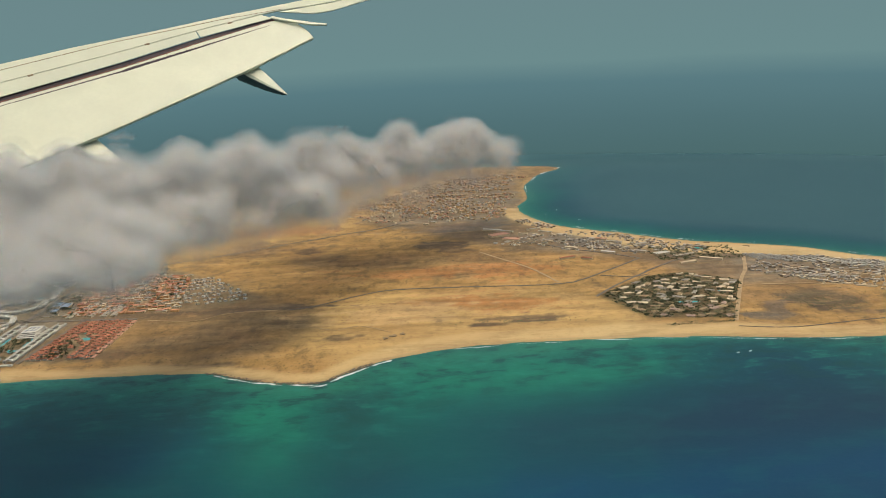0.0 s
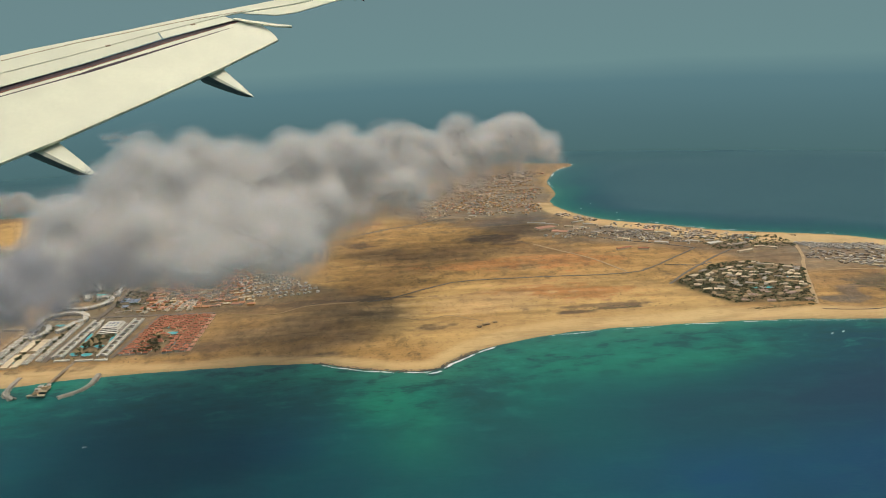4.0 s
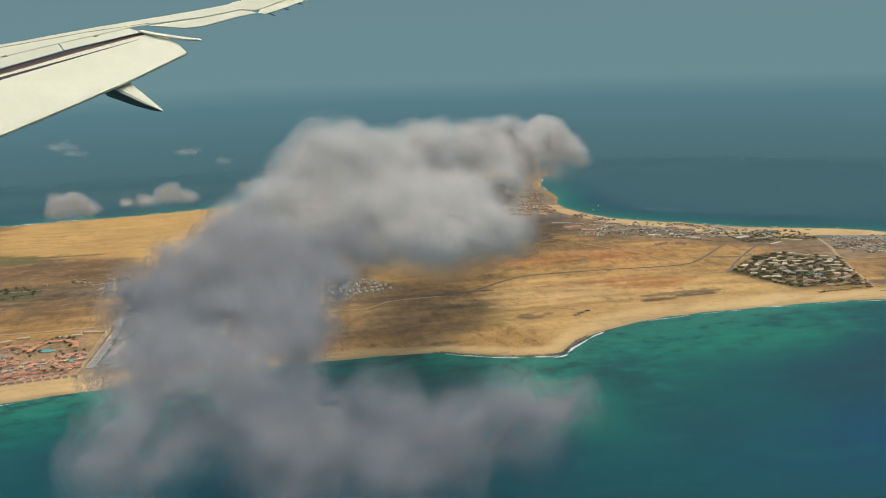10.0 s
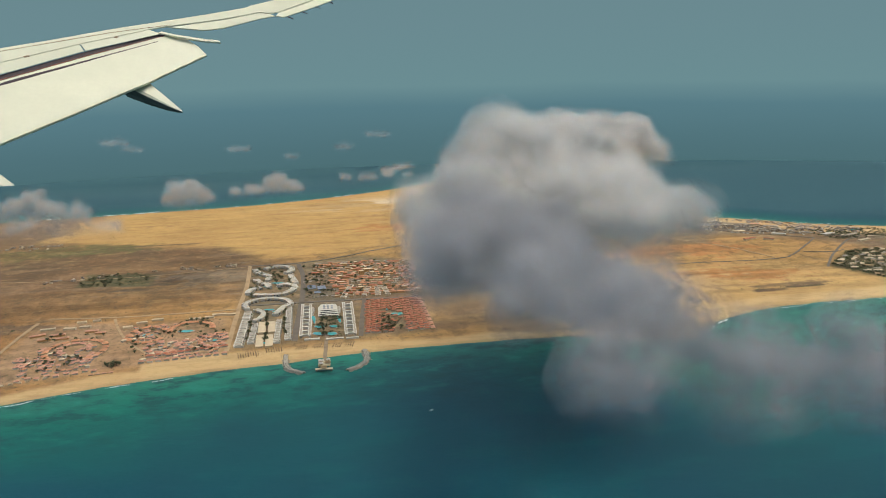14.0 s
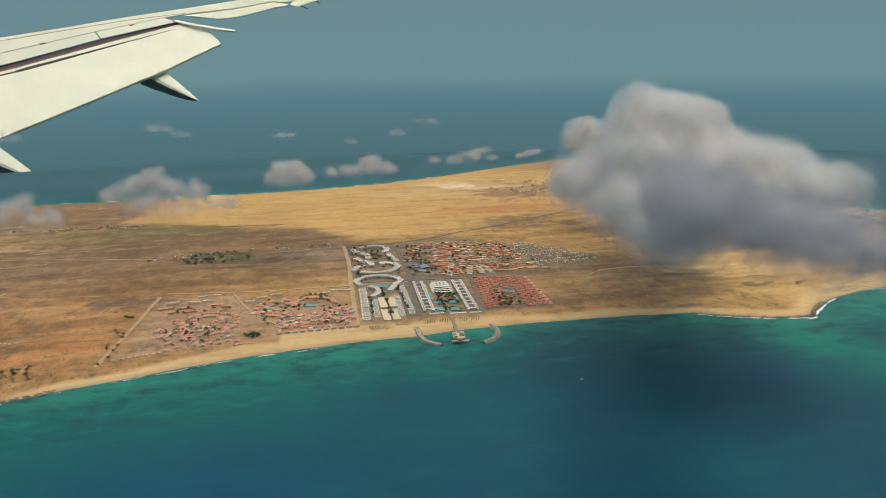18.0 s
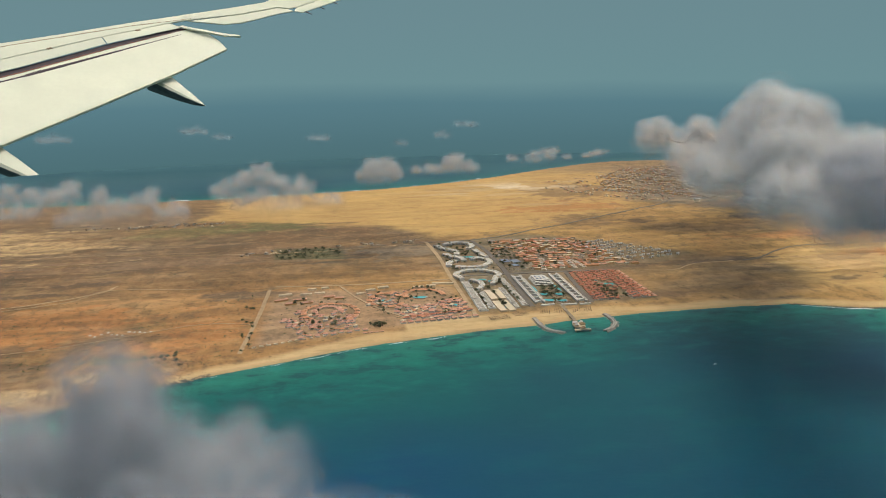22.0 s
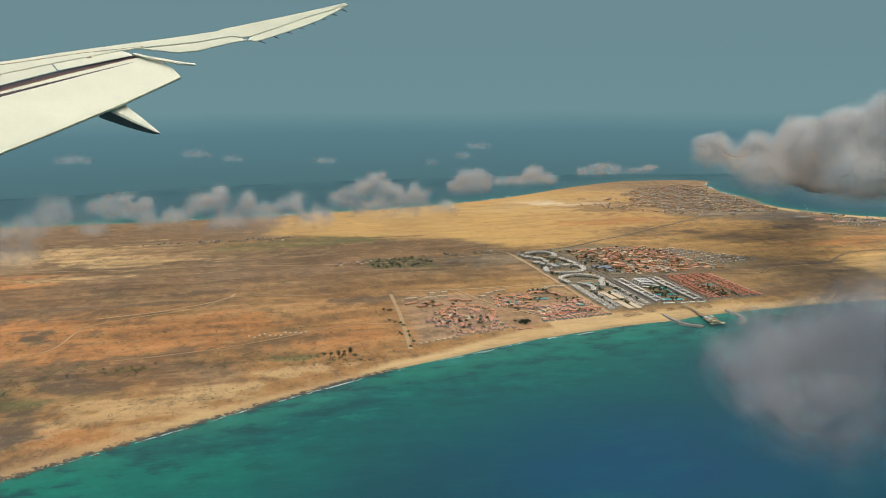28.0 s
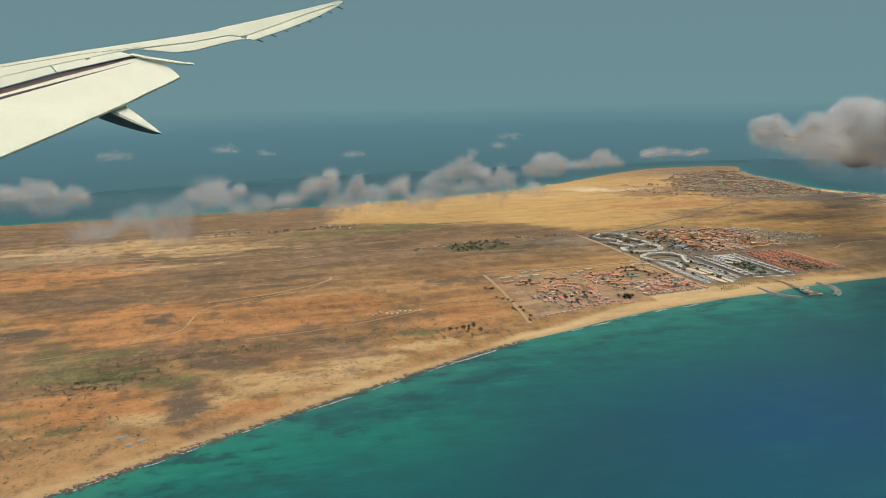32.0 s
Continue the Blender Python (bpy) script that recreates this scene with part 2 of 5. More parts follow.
scene.cycles.transparent_max_bounces = 110
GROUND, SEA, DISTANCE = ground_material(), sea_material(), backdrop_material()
CLOUD, SMALL_CLOUD, THIN_CLOUD = cloud_material("cloud_vapour", (0.77, 0.75, 0.72), 0.45, 0.07, 0.2), cloud_material("small_cloud_vapour", (0.74, 0.715, 0.68), 0.5, 0.12, 0.6), cloud_material("thin_cloud_vapour", (0.55, 0.54, 0.55), 0.45, 0.26, 0.85)
WING_WHITE = plain("wing_paint", (0.61, 0.595, 0.435), 0.4, 0.06, 0.006, 0.5)
# shaded version of the wing paint, for the fairings' undersides
WING_UNDERSHADE = plain("fairing_underside_shade", (0.13, 0.125, 0.115), 0.6, 0.2, 0.02)
WING_RUST = plain("reddish_seal", (0.26, 0.10, 0.06), 0.7, 0.2, 0.02)
WING_SEAM = plain("brown_seam", (0.30, 0.22, 0.13), 0.7, 0.2, 0.02)
# near-black for the shaded flap gap; the static wicks are dark themselves
WING_DARK = plain("wing_gap_shade", (0.05, 0.03, 0.035), 0.6, 0.2, 0.02)

# ---------------------------------------------------------------- the coast
SOUTH = [(-860, 200), (-780, 110), (-680, 100), (-560, 150), (-478, 196), (-445, 214), (-405, 235), (-365, 255), (-334, 268.5), (-309, 276.5),
         (-281, 286), (-249, 292.5), (-227, 296), (-208, 297.5), (-190, 300.5), (-168, 302), (-134, 303), (-97, 301), (-80, 294), (-64, 288),
         (-50, 287), (-40, 296), (-31, 303), (-19, 309), (0, 315.5), (34, 318), (91, 316), (134, 309), (170, 306), (230, 300), (300, 305)]
NORTH = [(345, 335), (320, 365), (275, 390), (222, 418), (192, 445), (136, 472), (108, 496), (77, 520), (59, 552), (53, 589), (64, 626),
         (67, 675), (85, 729), (108, 766), (70, 785), (15, 786), (-45, 757), (-124, 706), (-170, 682), (-240, 660), (-300, 652),
         (-370, 643), (-460, 640), (-600, 640), (-760, 600), (-850, 450)]
COAST = curve(SOUTH + NORTH, 6, True)


def falls_away(x, y):
    """The sea's sheet bends down beyond the island, as the globe does."""
    r = np.hypot((x + 180) * 0.62, y - 400)
    over = np.maximum(0, r - 455)
    return -np.where(over < 260, over ** 2 / 1000, 67.6 + (over - 260) * 0.52)


def shore(x, y):
    d, inside = to_line(x, y, COAST, True)
    return np.where(inside, d, -d)


LAND_X = np.concatenate([np.arange(-880, -540, 4.0), np.arange(-540, 240, 1.5), np.arange(240, 372, 3.0)])
LAND_Y = np.concatenate([np.arange(80, 200, 3.0), np.arange(200, 480, 1.5), np.arange(480, 812, 3.0)])
LX, LY = np.meshgrid(LAND_X, LAND_Y)
SHORE = shore(LX, LY)


def built(x, y):
    """1 where the ground has been levelled for building."""
    return np.maximum(zone(x, y, [(-322, 290), (-312, 372), (-228, 372), (-228, 450), (-165, 466), (-88, 394), (-145, 312), (-228, 308), (-275, 296)], 6),
                      zone(x, y, [(66, 372), (112, 408), (145, 392), (160, 435), (225, 420), (222, 395), (120, 324), (82, 332)], 6))


def land_height(x, y, s=None):
    s = shore(x, y) if s is None else s
    edge = s + 1.0 + (fbm(x / 9, y / 9) - 0.5) * 2.0
    dunes = (fbm(x / 40, y / 22, 3.0) - 0.4) * 1.6 * step(12, 60, s) * (1 - built(x, y))
    return np.where(edge > 0, np.minimum(edge * 0.06, 1.0), np.maximum(edge * 0.08, -4)) + dunes + falls_away(x, y)


def lerp(rgb, mask, other):
    return rgb + (np.array(other) - rgb) * np.asarray(mask)[..., None]


# DARK and SHADE spots: dark soil and scrub, some cloud shadows painted in
DARK_SPOTS = [(-441, 282, 9, 9), (-431, 275, 10, 7), (-449, 244, 6, 18), (-413, 381, 17, 4), (-460, 337, 6, 8), (-509, 334, 14, 8), (-326, 364, 15, 7), (-283, 416, 20, 3), (-268, 427, 12, 6), (-401, 395, 16, 5),
              (-83, 486, 9, 7), (14, 338, 10, 2), (38, 340, 10, 2), (-125, 374, 26, 4), (-85, 376, 24, 4), (-3, 484, 18, 9), (4, 470, 12, 6), (-285, 521, 26, 2), (155, 352, 10, 5), (166, 340, 12, 6)]
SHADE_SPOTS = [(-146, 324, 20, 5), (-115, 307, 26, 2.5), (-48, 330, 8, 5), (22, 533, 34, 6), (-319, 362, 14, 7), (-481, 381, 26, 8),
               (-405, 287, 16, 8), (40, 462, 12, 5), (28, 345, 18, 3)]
BROWN_SPOTS = [(-481, 384, 36, 28), (-420, 289, 13, 13), (-398, 272, 17, 14), (-359, 442, 81, 18), (-420, 424, 59, 12), (-522, 584, 117, 19), (169, 350, 16, 18), (-85, 611, 36, 40),
               (-117, 496, 22, 19), (-437, 222, 9, 8)]
GREEN_SPOTS = [(-484, 282, 11, 10), (-471, 277, 14, 8), (-494, 308, 6, 9), (-421, 289, 6, 4), (-453, 263, 8, 4), (-367, 289, 9, 4), (-479, 232, 5, 3), (-366, 514, 33, 16), (-325, 518, 33, 12), (-474, 298, 12, 5)]
RED_SPOTS = [(-522, 431, 34, 22), (-478, 345, 26, 18), (-424, 318, 24, 14), (-384, 335, 20, 16), (-460, 236, 18, 8), (-485, 257, 14, 8), (-437, 236, 14, 6), (-110, 540, 40, 16), (0, 372, 30, 8), (-465, 337, 45, 30), (-411, 335, 37, 23), (-512, 448, 38, 17), (-403, 231, 20, 6), (-467, 244, 16, 14), (22, 368, 29, 12), (32, 424, 24, 12), (-14, 424, 34, 10), (-339, 310, 18, 20)]
PALE_SPOTS = [(-428, 257, 14, 5), (-393, 262, 14, 6), (-401, 238, 16, 4), (-369, 273, 14, 5), (-478, 523, 30, 8), (-445, 491, 30, 8), (-460, 448, 26, 4), (-180, 619, 20, 5), (-160, 630, 22, 5), (-133, 606, 24, 6), (-125, 558, 18, 4), (-411, 248, 21, 6), (-396, 257, 18, 7), (-491, 517, 55, 19), (-433, 487, 34, 14), (-435, 246, 10, 6), (-385, 240, 14, 4), (-20, 360, 29, 15), (-161, 638, 28, 9), (-108, 637, 23, 15), (-458, 233, 14, 6)]
GREY_SPOTS = [(18, 542, 23, 14), (58, 487, 16, 10), (-249, 436, 28, 18), (183, 405, 24, 14), (85, 488, 20, 14), (22, 690, 42, 40), (25, 612, 43, 36), (-185, 394, 14, 30), (-1, 544, 46, 21)]


def land_tints(x, y):
    s = SHORE
    n1, n2 = fbm(x / 70, y / 45, 1.0, 5), fbm(x / 25, y / 14, 5.0, 5)
    rgb = np.broadcast_to(np.array([0.36, 0.215, 0.080]), x.shape + (3,)).copy()
    west = step(-180, -330, x)
    rgb = lerp(rgb, west * 0.9, (0.285, 0.150, 0.060))
    n3 = fbm(x / 90, y / 30, 21.0, 5)
    plain_w = step(-190, -235, x + 20 * (n2 - 0.5)) * step(362, 400, y + 40 * (n1 - 0.5)) * step(600, 540, y)
    rgb = lerp(rgb, plain_w * np.clip(0.35 + 1.1 * n3, 0, 0.95), (0.150, 0.098, 0.056))
    north_w = step(-300, -380, x) * step(520, 570, y)
    rgb = lerp(rgb, north_w * 0.7, (0.135, 0.092, 0.058))
    patches = step(0.50, 0.62, n3) * step(-200, -300, x) * step(25, 55, s)
    rgb = lerp(rgb, patches * 0.75, (0.105, 0.072, 0.045))
    ochre = step(0.52, 0.40, n3) * step(-320, -380, x) * step(420, 360, y)
    rgb = lerp(rgb, ochre * 0.45, (0.40, 0.235, 0.11))
    gold = zone(x + 30 * (n2 - 0.5), y + 24 * (n1 - 0.5), [(-360, 548), (-340, 655), (-200, 680), (-30, 765), (20, 720), (-65, 545), (-103, 500), (-150, 482), (-215, 468), (-250, 507), (-300, 522)], 9)
    rgb = lerp(rgb, gold * 0.95, (0.46, 0.285, 0.105))
    dune = zone(x, y, [(-60, 372), (-30, 392), (50, 388), (72, 365), (95, 322), (0, 318), (-42, 300), (-70, 330)], 9)
    rgb = lerp(rgb, dune * 0.8, (0.47, 0.310, 0.128))
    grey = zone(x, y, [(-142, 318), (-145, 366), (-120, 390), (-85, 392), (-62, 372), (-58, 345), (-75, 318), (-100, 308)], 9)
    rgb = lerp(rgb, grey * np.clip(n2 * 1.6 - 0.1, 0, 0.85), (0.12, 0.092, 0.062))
    town = zone(x, y, [(-60, 560), (-36, 630), (20, 700), (66, 715), (58, 600), (74, 512), (135, 470), (220, 425), (230, 380), (140, 375),
                       (100, 430), (30, 470), (-30, 535)], 7)
    rgb = lerp(rgb, town * (0.5 + 0.5 * n2), (0.135, 0.118, 0.095))
    village = zone(x, y, [(-228, 446), (-165, 462), (-140, 444), (-90, 394), (-125, 374), (-146, 366), (-147, 318), (-228, 314)], 4)
    rgb = lerp(rgb, village * np.clip(0.5 + 0.8 * n2, 0, 0.9), (0.135, 0.120, 0.080))
    seaside = zone(x, y, [(-318, 292), (-312, 366), (-280, 362), (-272, 356), (-232, 358), (-231, 308), (-270, 303)], 4)
    rgb = lerp(rgb, seaside * 0.75, (0.31, 0.215, 0.14))
    scrubby = step(0.52, 0.66, n1) * step(30, 60, s) * (1 - gold) * (1 - dune)
    rgb = lerp(rgb, scrubby * 0.65, (0.155, 0.105, 0.065))
    green = step(0.55, 0.7, n2) * step(-410, -450, x) * step(330, 280, y)
    rgb = lerp(rgb, green * 0.7, (0.10, 0.105, 0.045))
    plots = zone(x, y, [(156, 428), (195, 432), (228, 408), (228, 384), (160, 386), (146, 398)], 5)
    rgb = lerp(rgb, plots * np.clip(0.3 + n2, 0, 0.9), (0.19, 0.155, 0.115))
    grove = zone(x, y, [(70, 372), (100, 399), (119, 402), (141, 385), (120, 331), (85, 336), (77, 354)], 3)
    rgb = lerp(rgb, grove * 0.9, (0.060, 0.064, 0.040))
    # hand-set patches: centre, half width and half depth
    ragged = fbm(x / 5.5, y / 4.0, 31.0, 4)
    streak = fbm(x / 26, y / 5.5, 41.0, 5)
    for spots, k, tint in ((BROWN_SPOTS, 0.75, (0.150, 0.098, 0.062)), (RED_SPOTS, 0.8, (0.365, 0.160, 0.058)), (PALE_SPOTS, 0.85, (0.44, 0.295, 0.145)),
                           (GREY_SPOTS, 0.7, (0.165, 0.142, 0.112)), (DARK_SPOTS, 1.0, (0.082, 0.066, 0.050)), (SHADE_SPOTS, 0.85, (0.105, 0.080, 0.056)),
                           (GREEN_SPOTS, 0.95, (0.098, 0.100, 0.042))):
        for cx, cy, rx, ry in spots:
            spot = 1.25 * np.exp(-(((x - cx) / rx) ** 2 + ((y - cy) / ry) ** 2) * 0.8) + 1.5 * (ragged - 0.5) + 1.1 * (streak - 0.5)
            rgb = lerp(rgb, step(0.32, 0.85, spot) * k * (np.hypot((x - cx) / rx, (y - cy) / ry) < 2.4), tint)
    rgb = rgb * (1 + 1.2 * (streak - 0.5) * step(6, 30, s) * (1 - 0.65 * gold))[..., None]
    pond = zone(x + 3 * (ragged - 0.5), y, [(122, 337), (136, 338), (139, 351), (152, 353), (145, 342), (146, 331), (136, 325), (126, 329)], 1.2)
    rgb = lerp(rgb, pond * (0.75 + 0.3 * ragged), (0.105, 0.098, 0.085))
    thicket = zone(x + 9 * (ragged - 0.5), y + 9 * (streak - 0.5), [(150, 364), (170, 366), (180, 352), (182, 338), (170, 330), (160, 342), (150, 352)], 2.0)
    rgb = lerp(rgb, thicket * np.clip(2.4 * streak - 0.5, 0, 0.9), (0.105, 0.092, 0.062))
    yards = np.maximum(zone(x, y, [(-15, 529), (26, 546), (44, 531), (24, 519), (-6, 514)], 2.0), zone(x, y, [(62, 492), (92, 478), (88, 462), (66, 468)], 2.0))
    rgb = lerp(rgb, yards * 0.8, (0.120, 0.110, 0.100))
    park = zone(x, y, [(-312, 456), (-274, 447), (-274, 421), (-311, 429)], 1.5)
    rgb = lerp(rgb, park * 0.9, (0.075, 0.085, 0.045))
    pale = np.exp(-((x + 120) / 60) ** 2 - ((y - 640) / 22) ** 2) * step(0.5, 0.6, n2)
    rgb = lerp(rgb, pale * 0.8, (0.62, 0.50, 0.36))
    pale = np.exp(-((x + 500) / 90) ** 2 - ((y - 500) / 28) ** 2) * step(0.45, 0.58, n2)
    rgb = lerp(rgb, pale * 0.6, (0.50, 0.35, 0.20))
    tip = step(690, 730, y) * step(-120, -20, x)
    rgb = lerp(rgb, tip * 0.8, (0.23, 0.150, 0.088))
    width = 11 + 5 * np.sin(x / 60) - 3 * step(0, 60, x) * step(420, 360, y) + 14 * step(60, 110, x) * step(400, 440, y)
    width = np.where(x < -260, 6 + 2.5 * np.sin(x / 25), width)
    width = np.where(x < -345, 3.5 + 2 * np.sin(x / 17), width)
    width = np.where((x < 140) & (y > 585), -3, width)
    beach = step(width + 3, width - 2, s + (n2 - 0.5) * 7)
    rgb = lerp(rgb, beach * (0.9 - 0.35 * step(-330, -380, x)) * (1 - 0.85 * tip), (0.52, 0.37, 0.185))
    wet = step(2.6, 0.6, s)
    rgb = lerp(rgb, wet * 0.6, (0.30, 0.22, 0.13))
    scrub = np.clip(1 - gold * 0.8 - dune * 0.55 - beach - town * 0.3, 0.05, 1)
    return rgb, scrub


LAND_Z = land_height(LX, LY, SHORE)
me, X, Y = grid_mesh("ground", LAND_X, LAND_Y, lambda x, y: LAND_Z, GROUND)
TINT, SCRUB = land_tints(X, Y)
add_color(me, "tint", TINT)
add_value(me, "scrub", SCRUB)
tagged(new("ground", me), "dry sandy island ground with pale beaches and brown scrub", "ground", kind="structure")


def spread(a, b, fine, far, growth=1.25):
    out = list(np.arange(a, b + 0.1, fine))
    step_ = fine
    while out[-1] < far:
        step_ *= growth
        out.append(out[-1] + step_)
    step_ = fine
    while out[0] > -far:
        step_ *= growth
        out.insert(0, out[0] - step_)
    return np.clip(np.array(out), -far, far)


def sea_tints(x, y):
    s = np.maximum(0, -shore(x, y))
    n1, n2 = fbm(x / 55, y / 35, 9.0, 5), fbm(x / 20, y / 13, 11.0, 5)
    south = step(330, 300, y)
    reach = 24 + 62 * n1 + 30 * np.exp(-((x + 0) / 55) ** 2) - 34 * step(40, 120, x)
    reach = np.where(south > 0.5, reach, 14 + 28 * n1)
    k = s / np.maximum(reach, 8)
    rgb = np.broadcast_to(np.array([0.004, 0.034, 0.060]), x.shape + (3,)).copy()
    rgb = lerp(rgb, step(-90, -240, x) * south, (0.005, 0.060, 0.080))
    rgb = lerp(rgb, step(2.6, 1.1, k) * (1 - 0.5 * step(20, 90, x)), (0.006, 0.056, 0.066))
    rgb = lerp(rgb, step(1.3, 0.4, k) * (1 - 0.4 * step(40, 120, x)), (0.008, 0.092, 0.078))
    rgb = lerp(rgb, step(0.4, 0.02, k) * 0.8, (0.034, 0.165, 0.110))
    # dark patches: real reef, and cloud shade painted in near x -165 to -95
    bright, reef_and_shade, navy, blue = (0.015, 0.160, 0.105), (0.010, 0.044, 0.052), (0.011, 0.027, 0.052), (0.005, 0.044, 0.105)
    # teal at (-160, 200) lifts the water's colour to offset the cloud's shadow
    for cx, cy, rx, ry, c, tint in ((15, 284, 40, 16, 0.8, bright), (-18, 288, 14, 12, 0.5, bright), (-69, 264, 9, 16, 0.8, bright), (-56, 240, 12, 26, 0.55, bright), (-99, 287, 16, 8, 0.75, bright),
                                    (-128, 288, 26, 8, 0.6, bright), (60, 285, 34, 10, 0.5, bright), (-430, 205, 60, 14, 0.5, bright), (-250, 275, 60, 14, 0.35, bright), (-190, 296, 14, 6, 0.9, bright),
                                    (-320, 262, 40, 9, 0.5, bright), (-150, 280, 22, 9, 0.6, reef_and_shade), (-95, 262, 12, 22, 0.6, reef_and_shade), (-36, 262, 12, 16, 0.75, reef_and_shade), (-28, 225, 16, 22, 0.6, reef_and_shade),
                                    (-400, 222, 26, 7, 0.6, reef_and_shade), (-165, 262, 26, 12, 0.6, reef_and_shade), (-130, 228, 30, 14, 0.15, navy), (25, 192, 50, 24, 0.75, blue), (-160, 200, 44, 70, 0.9, (0.010, 0.078, 0.100)), (125, 246, 60, 17, 0.8, navy),
                                    (60, 236, 40, 16, 0.4, navy), (-102, 236, 22, 18, 0.35, blue), (112, 200, 44, 24, 0.8, blue), (-285, 178, 50, 38, 0.75, blue), (-200, 160, 50, 36, 0.25, blue)):
        patch = np.exp(-((x - cx) / rx) ** 2 - ((y - cy) / ry) ** 2) * (0.45 + 1.1 * n2)
        rgb = lerp(rgb, np.clip(patch * c, 0, 0.9), tint)
    # haze put into the colour: far water greyed towards the backdrop's tone
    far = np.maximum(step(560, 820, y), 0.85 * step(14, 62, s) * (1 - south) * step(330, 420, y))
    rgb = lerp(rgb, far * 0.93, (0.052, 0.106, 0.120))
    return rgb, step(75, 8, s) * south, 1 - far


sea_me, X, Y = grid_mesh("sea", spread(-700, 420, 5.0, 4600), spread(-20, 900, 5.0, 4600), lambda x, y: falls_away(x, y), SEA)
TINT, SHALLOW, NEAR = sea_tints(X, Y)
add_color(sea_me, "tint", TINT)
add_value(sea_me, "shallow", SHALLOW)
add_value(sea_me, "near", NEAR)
tagged(new("sea", sea_me), "calm sea, turquoise over the shallows, deep blue beyond, painted haze far off", "sea", kind="structure")


def ring(name, radius, low, high, material, centre=(-220, 0)):
    n = 96
    a = np.arange(n) * 2 * math.pi / n
    c, s = centre[0] + radius * np.cos(a), centre[1] + radius * np.sin(a)
    v = [(x, y, low) for x, y in zip(c, s)] + [(x, y, high) for x, y in zip(c, s)]
    f = [(i, (i + 1) % n, n + (i + 1) % n, n + i) for i in range(n)]
    return new(name, mesh_of(name, v, f, material, True))


tagged(ring("backdrop", 4740, -2300, 1300, DISTANCE), "glowing backdrop painted as hazy sea and sky", "backdrop", kind="structure")

# ---------------------------------------------------------------- the wing
WING = tagged(new("aircraft_wing"), "white airliner wing with extended flaps and pointed track fairings", "wing")
WU, WV, WN = Vector((0.9921, 0.0616, -0.1089)), Vector((0.0, 0.8704, 0.4923)), Vector((0.1252, -0.4884, 0.8636))
SHRINK = 0.88
WO = Vector((-220, 0, 105)) + SHRINK * (Vector((-543.7, 4184.1, 188.5)) - Vector((-220, 0, 105)))
WING.matrix_world = Matrix(((WU.x, WV.x, WN.x, WO.x), (WU.y, WV.y, WN.y, WO.y), (WU.z, WV.z, WN.z, WO.z), (0, 0, 0, 1))) @ Matrix.Scale(SHRINK, 4)


def slab(name, points, thick, material, parent, label="", z=0.0, bevel=1.2, tops=None):
    """A plate of the outline, with the top at z, or at a height of its own for each corner, and rounded edges."""
    bm = bmesh.new()
    tops = tops or [z] * len(points)
    top = [bm.verts.new((x, y, h)) for (x, y), h in zip(points, tops)]
    low = [bm.verts.new((x, y, h - thick)) for (x, y), h in zip(points, tops)]
    bm.faces.new(top)
    bm.faces.new(low[::-1])
    n = len(points)
    for i in range(n):
        bm.faces.new((low[i], low[(i + 1) % n], top[(i + 1) % n], top[i]))
    bmesh.ops.recalc_face_normals(bm, faces=bm.faces)
    if bevel:
        bmesh.ops.bevel(bm, geom=bm.edges[:], offset=bevel, segments=2, affect='EDGES')
    return part(name, bm, material, parent, label)


LEADING = [(965, 1062), (945, 1085), (672, 865), (432, 680), (205, 510), (178, 478), (0, 365), (-180, 258), (-440, 105), (-700, -62), (-1062, -280), (-1361, -480), (-2000, -930)]
slab("main_panel", [(-2000, -1110), (-1296, -612), (-903, -328), (-553, -60), (-272, 140), (-194, 188), (60, 318), (248, 442), (300, 440), (345, 466), (520, 637), (700, 822)] + LEADING,
     6, WING_WHITE, WING, "white painted main wing skin")
slab("spoiler", [(-2000, -1114), (-1296, -616), (-903, -332), (-556, -66), (-528, -118), (-823, -375), (-1255, -715), (-1920, -1220)], 3, WING_WHITE, WING, z=-1, bevel=0.6)
slab("spoiler", [(-551, -62), (-274, 136), (-215, 110), (-523, -114)], 3, WING_WHITE, WING, z=-1, bevel=0.6)
# dark plate painted as the shade inside the slot ahead of the flap
slab("flap_cove", [(-1950, -1190), (-1255, -700), (-823, -365), (-519, -105), (-215, 125), (-150, 120), (-230, 40), (-800, -440), (-1225, -760), (-1900, -1290)], 20, WING_DARK, WING,
     "dark plate between wing and flap, gap shade put into its colour", z=-9.5)
slab("flap_seal", [(-1896, -1228), (-1239, -729), (-812, -400), (-507, -138), (-198, 108), (-196, 105), (-505, -142), (-810, -405), (-1236, -733), (-1890, -1236)], 6, WING_RUST, WING,
     "thin reddish seal along the flap", z=-8, bevel=0.5)
slab("flap", [(-1890, -1240), (-1235, -737), (-810, -409), (-505, -145), (-200, 103), (-149, 126), (-82, 88), (-41, 52), (-2, -2), (-230, -262), (-500, -560), (-800, -880), (-1100, -1165), (-1560, -1640)],
     12, WING_WHITE, WING, "white flap lowered behind the wing", tops=[-8, -8, -8, -8, -8, -8, -14, -20, -30, -40, -40, -40, -40, -40])
slab("aileron", [(-190, 184), (-20, 190), (70, 232), (250, 374), (330, 424), (300, 436), (248, 438), (60, 314)], 5, WING_WHITE, WING, "white aileron panel at the trailing edge", z=-3)
slab("wing_tip_edge", [(332, 424), (372, 416), (576, 608), (758, 800), (962, 1058), (700, 818), (520, 633), (347, 463)], 5, WING_WHITE, WING, z=-2)
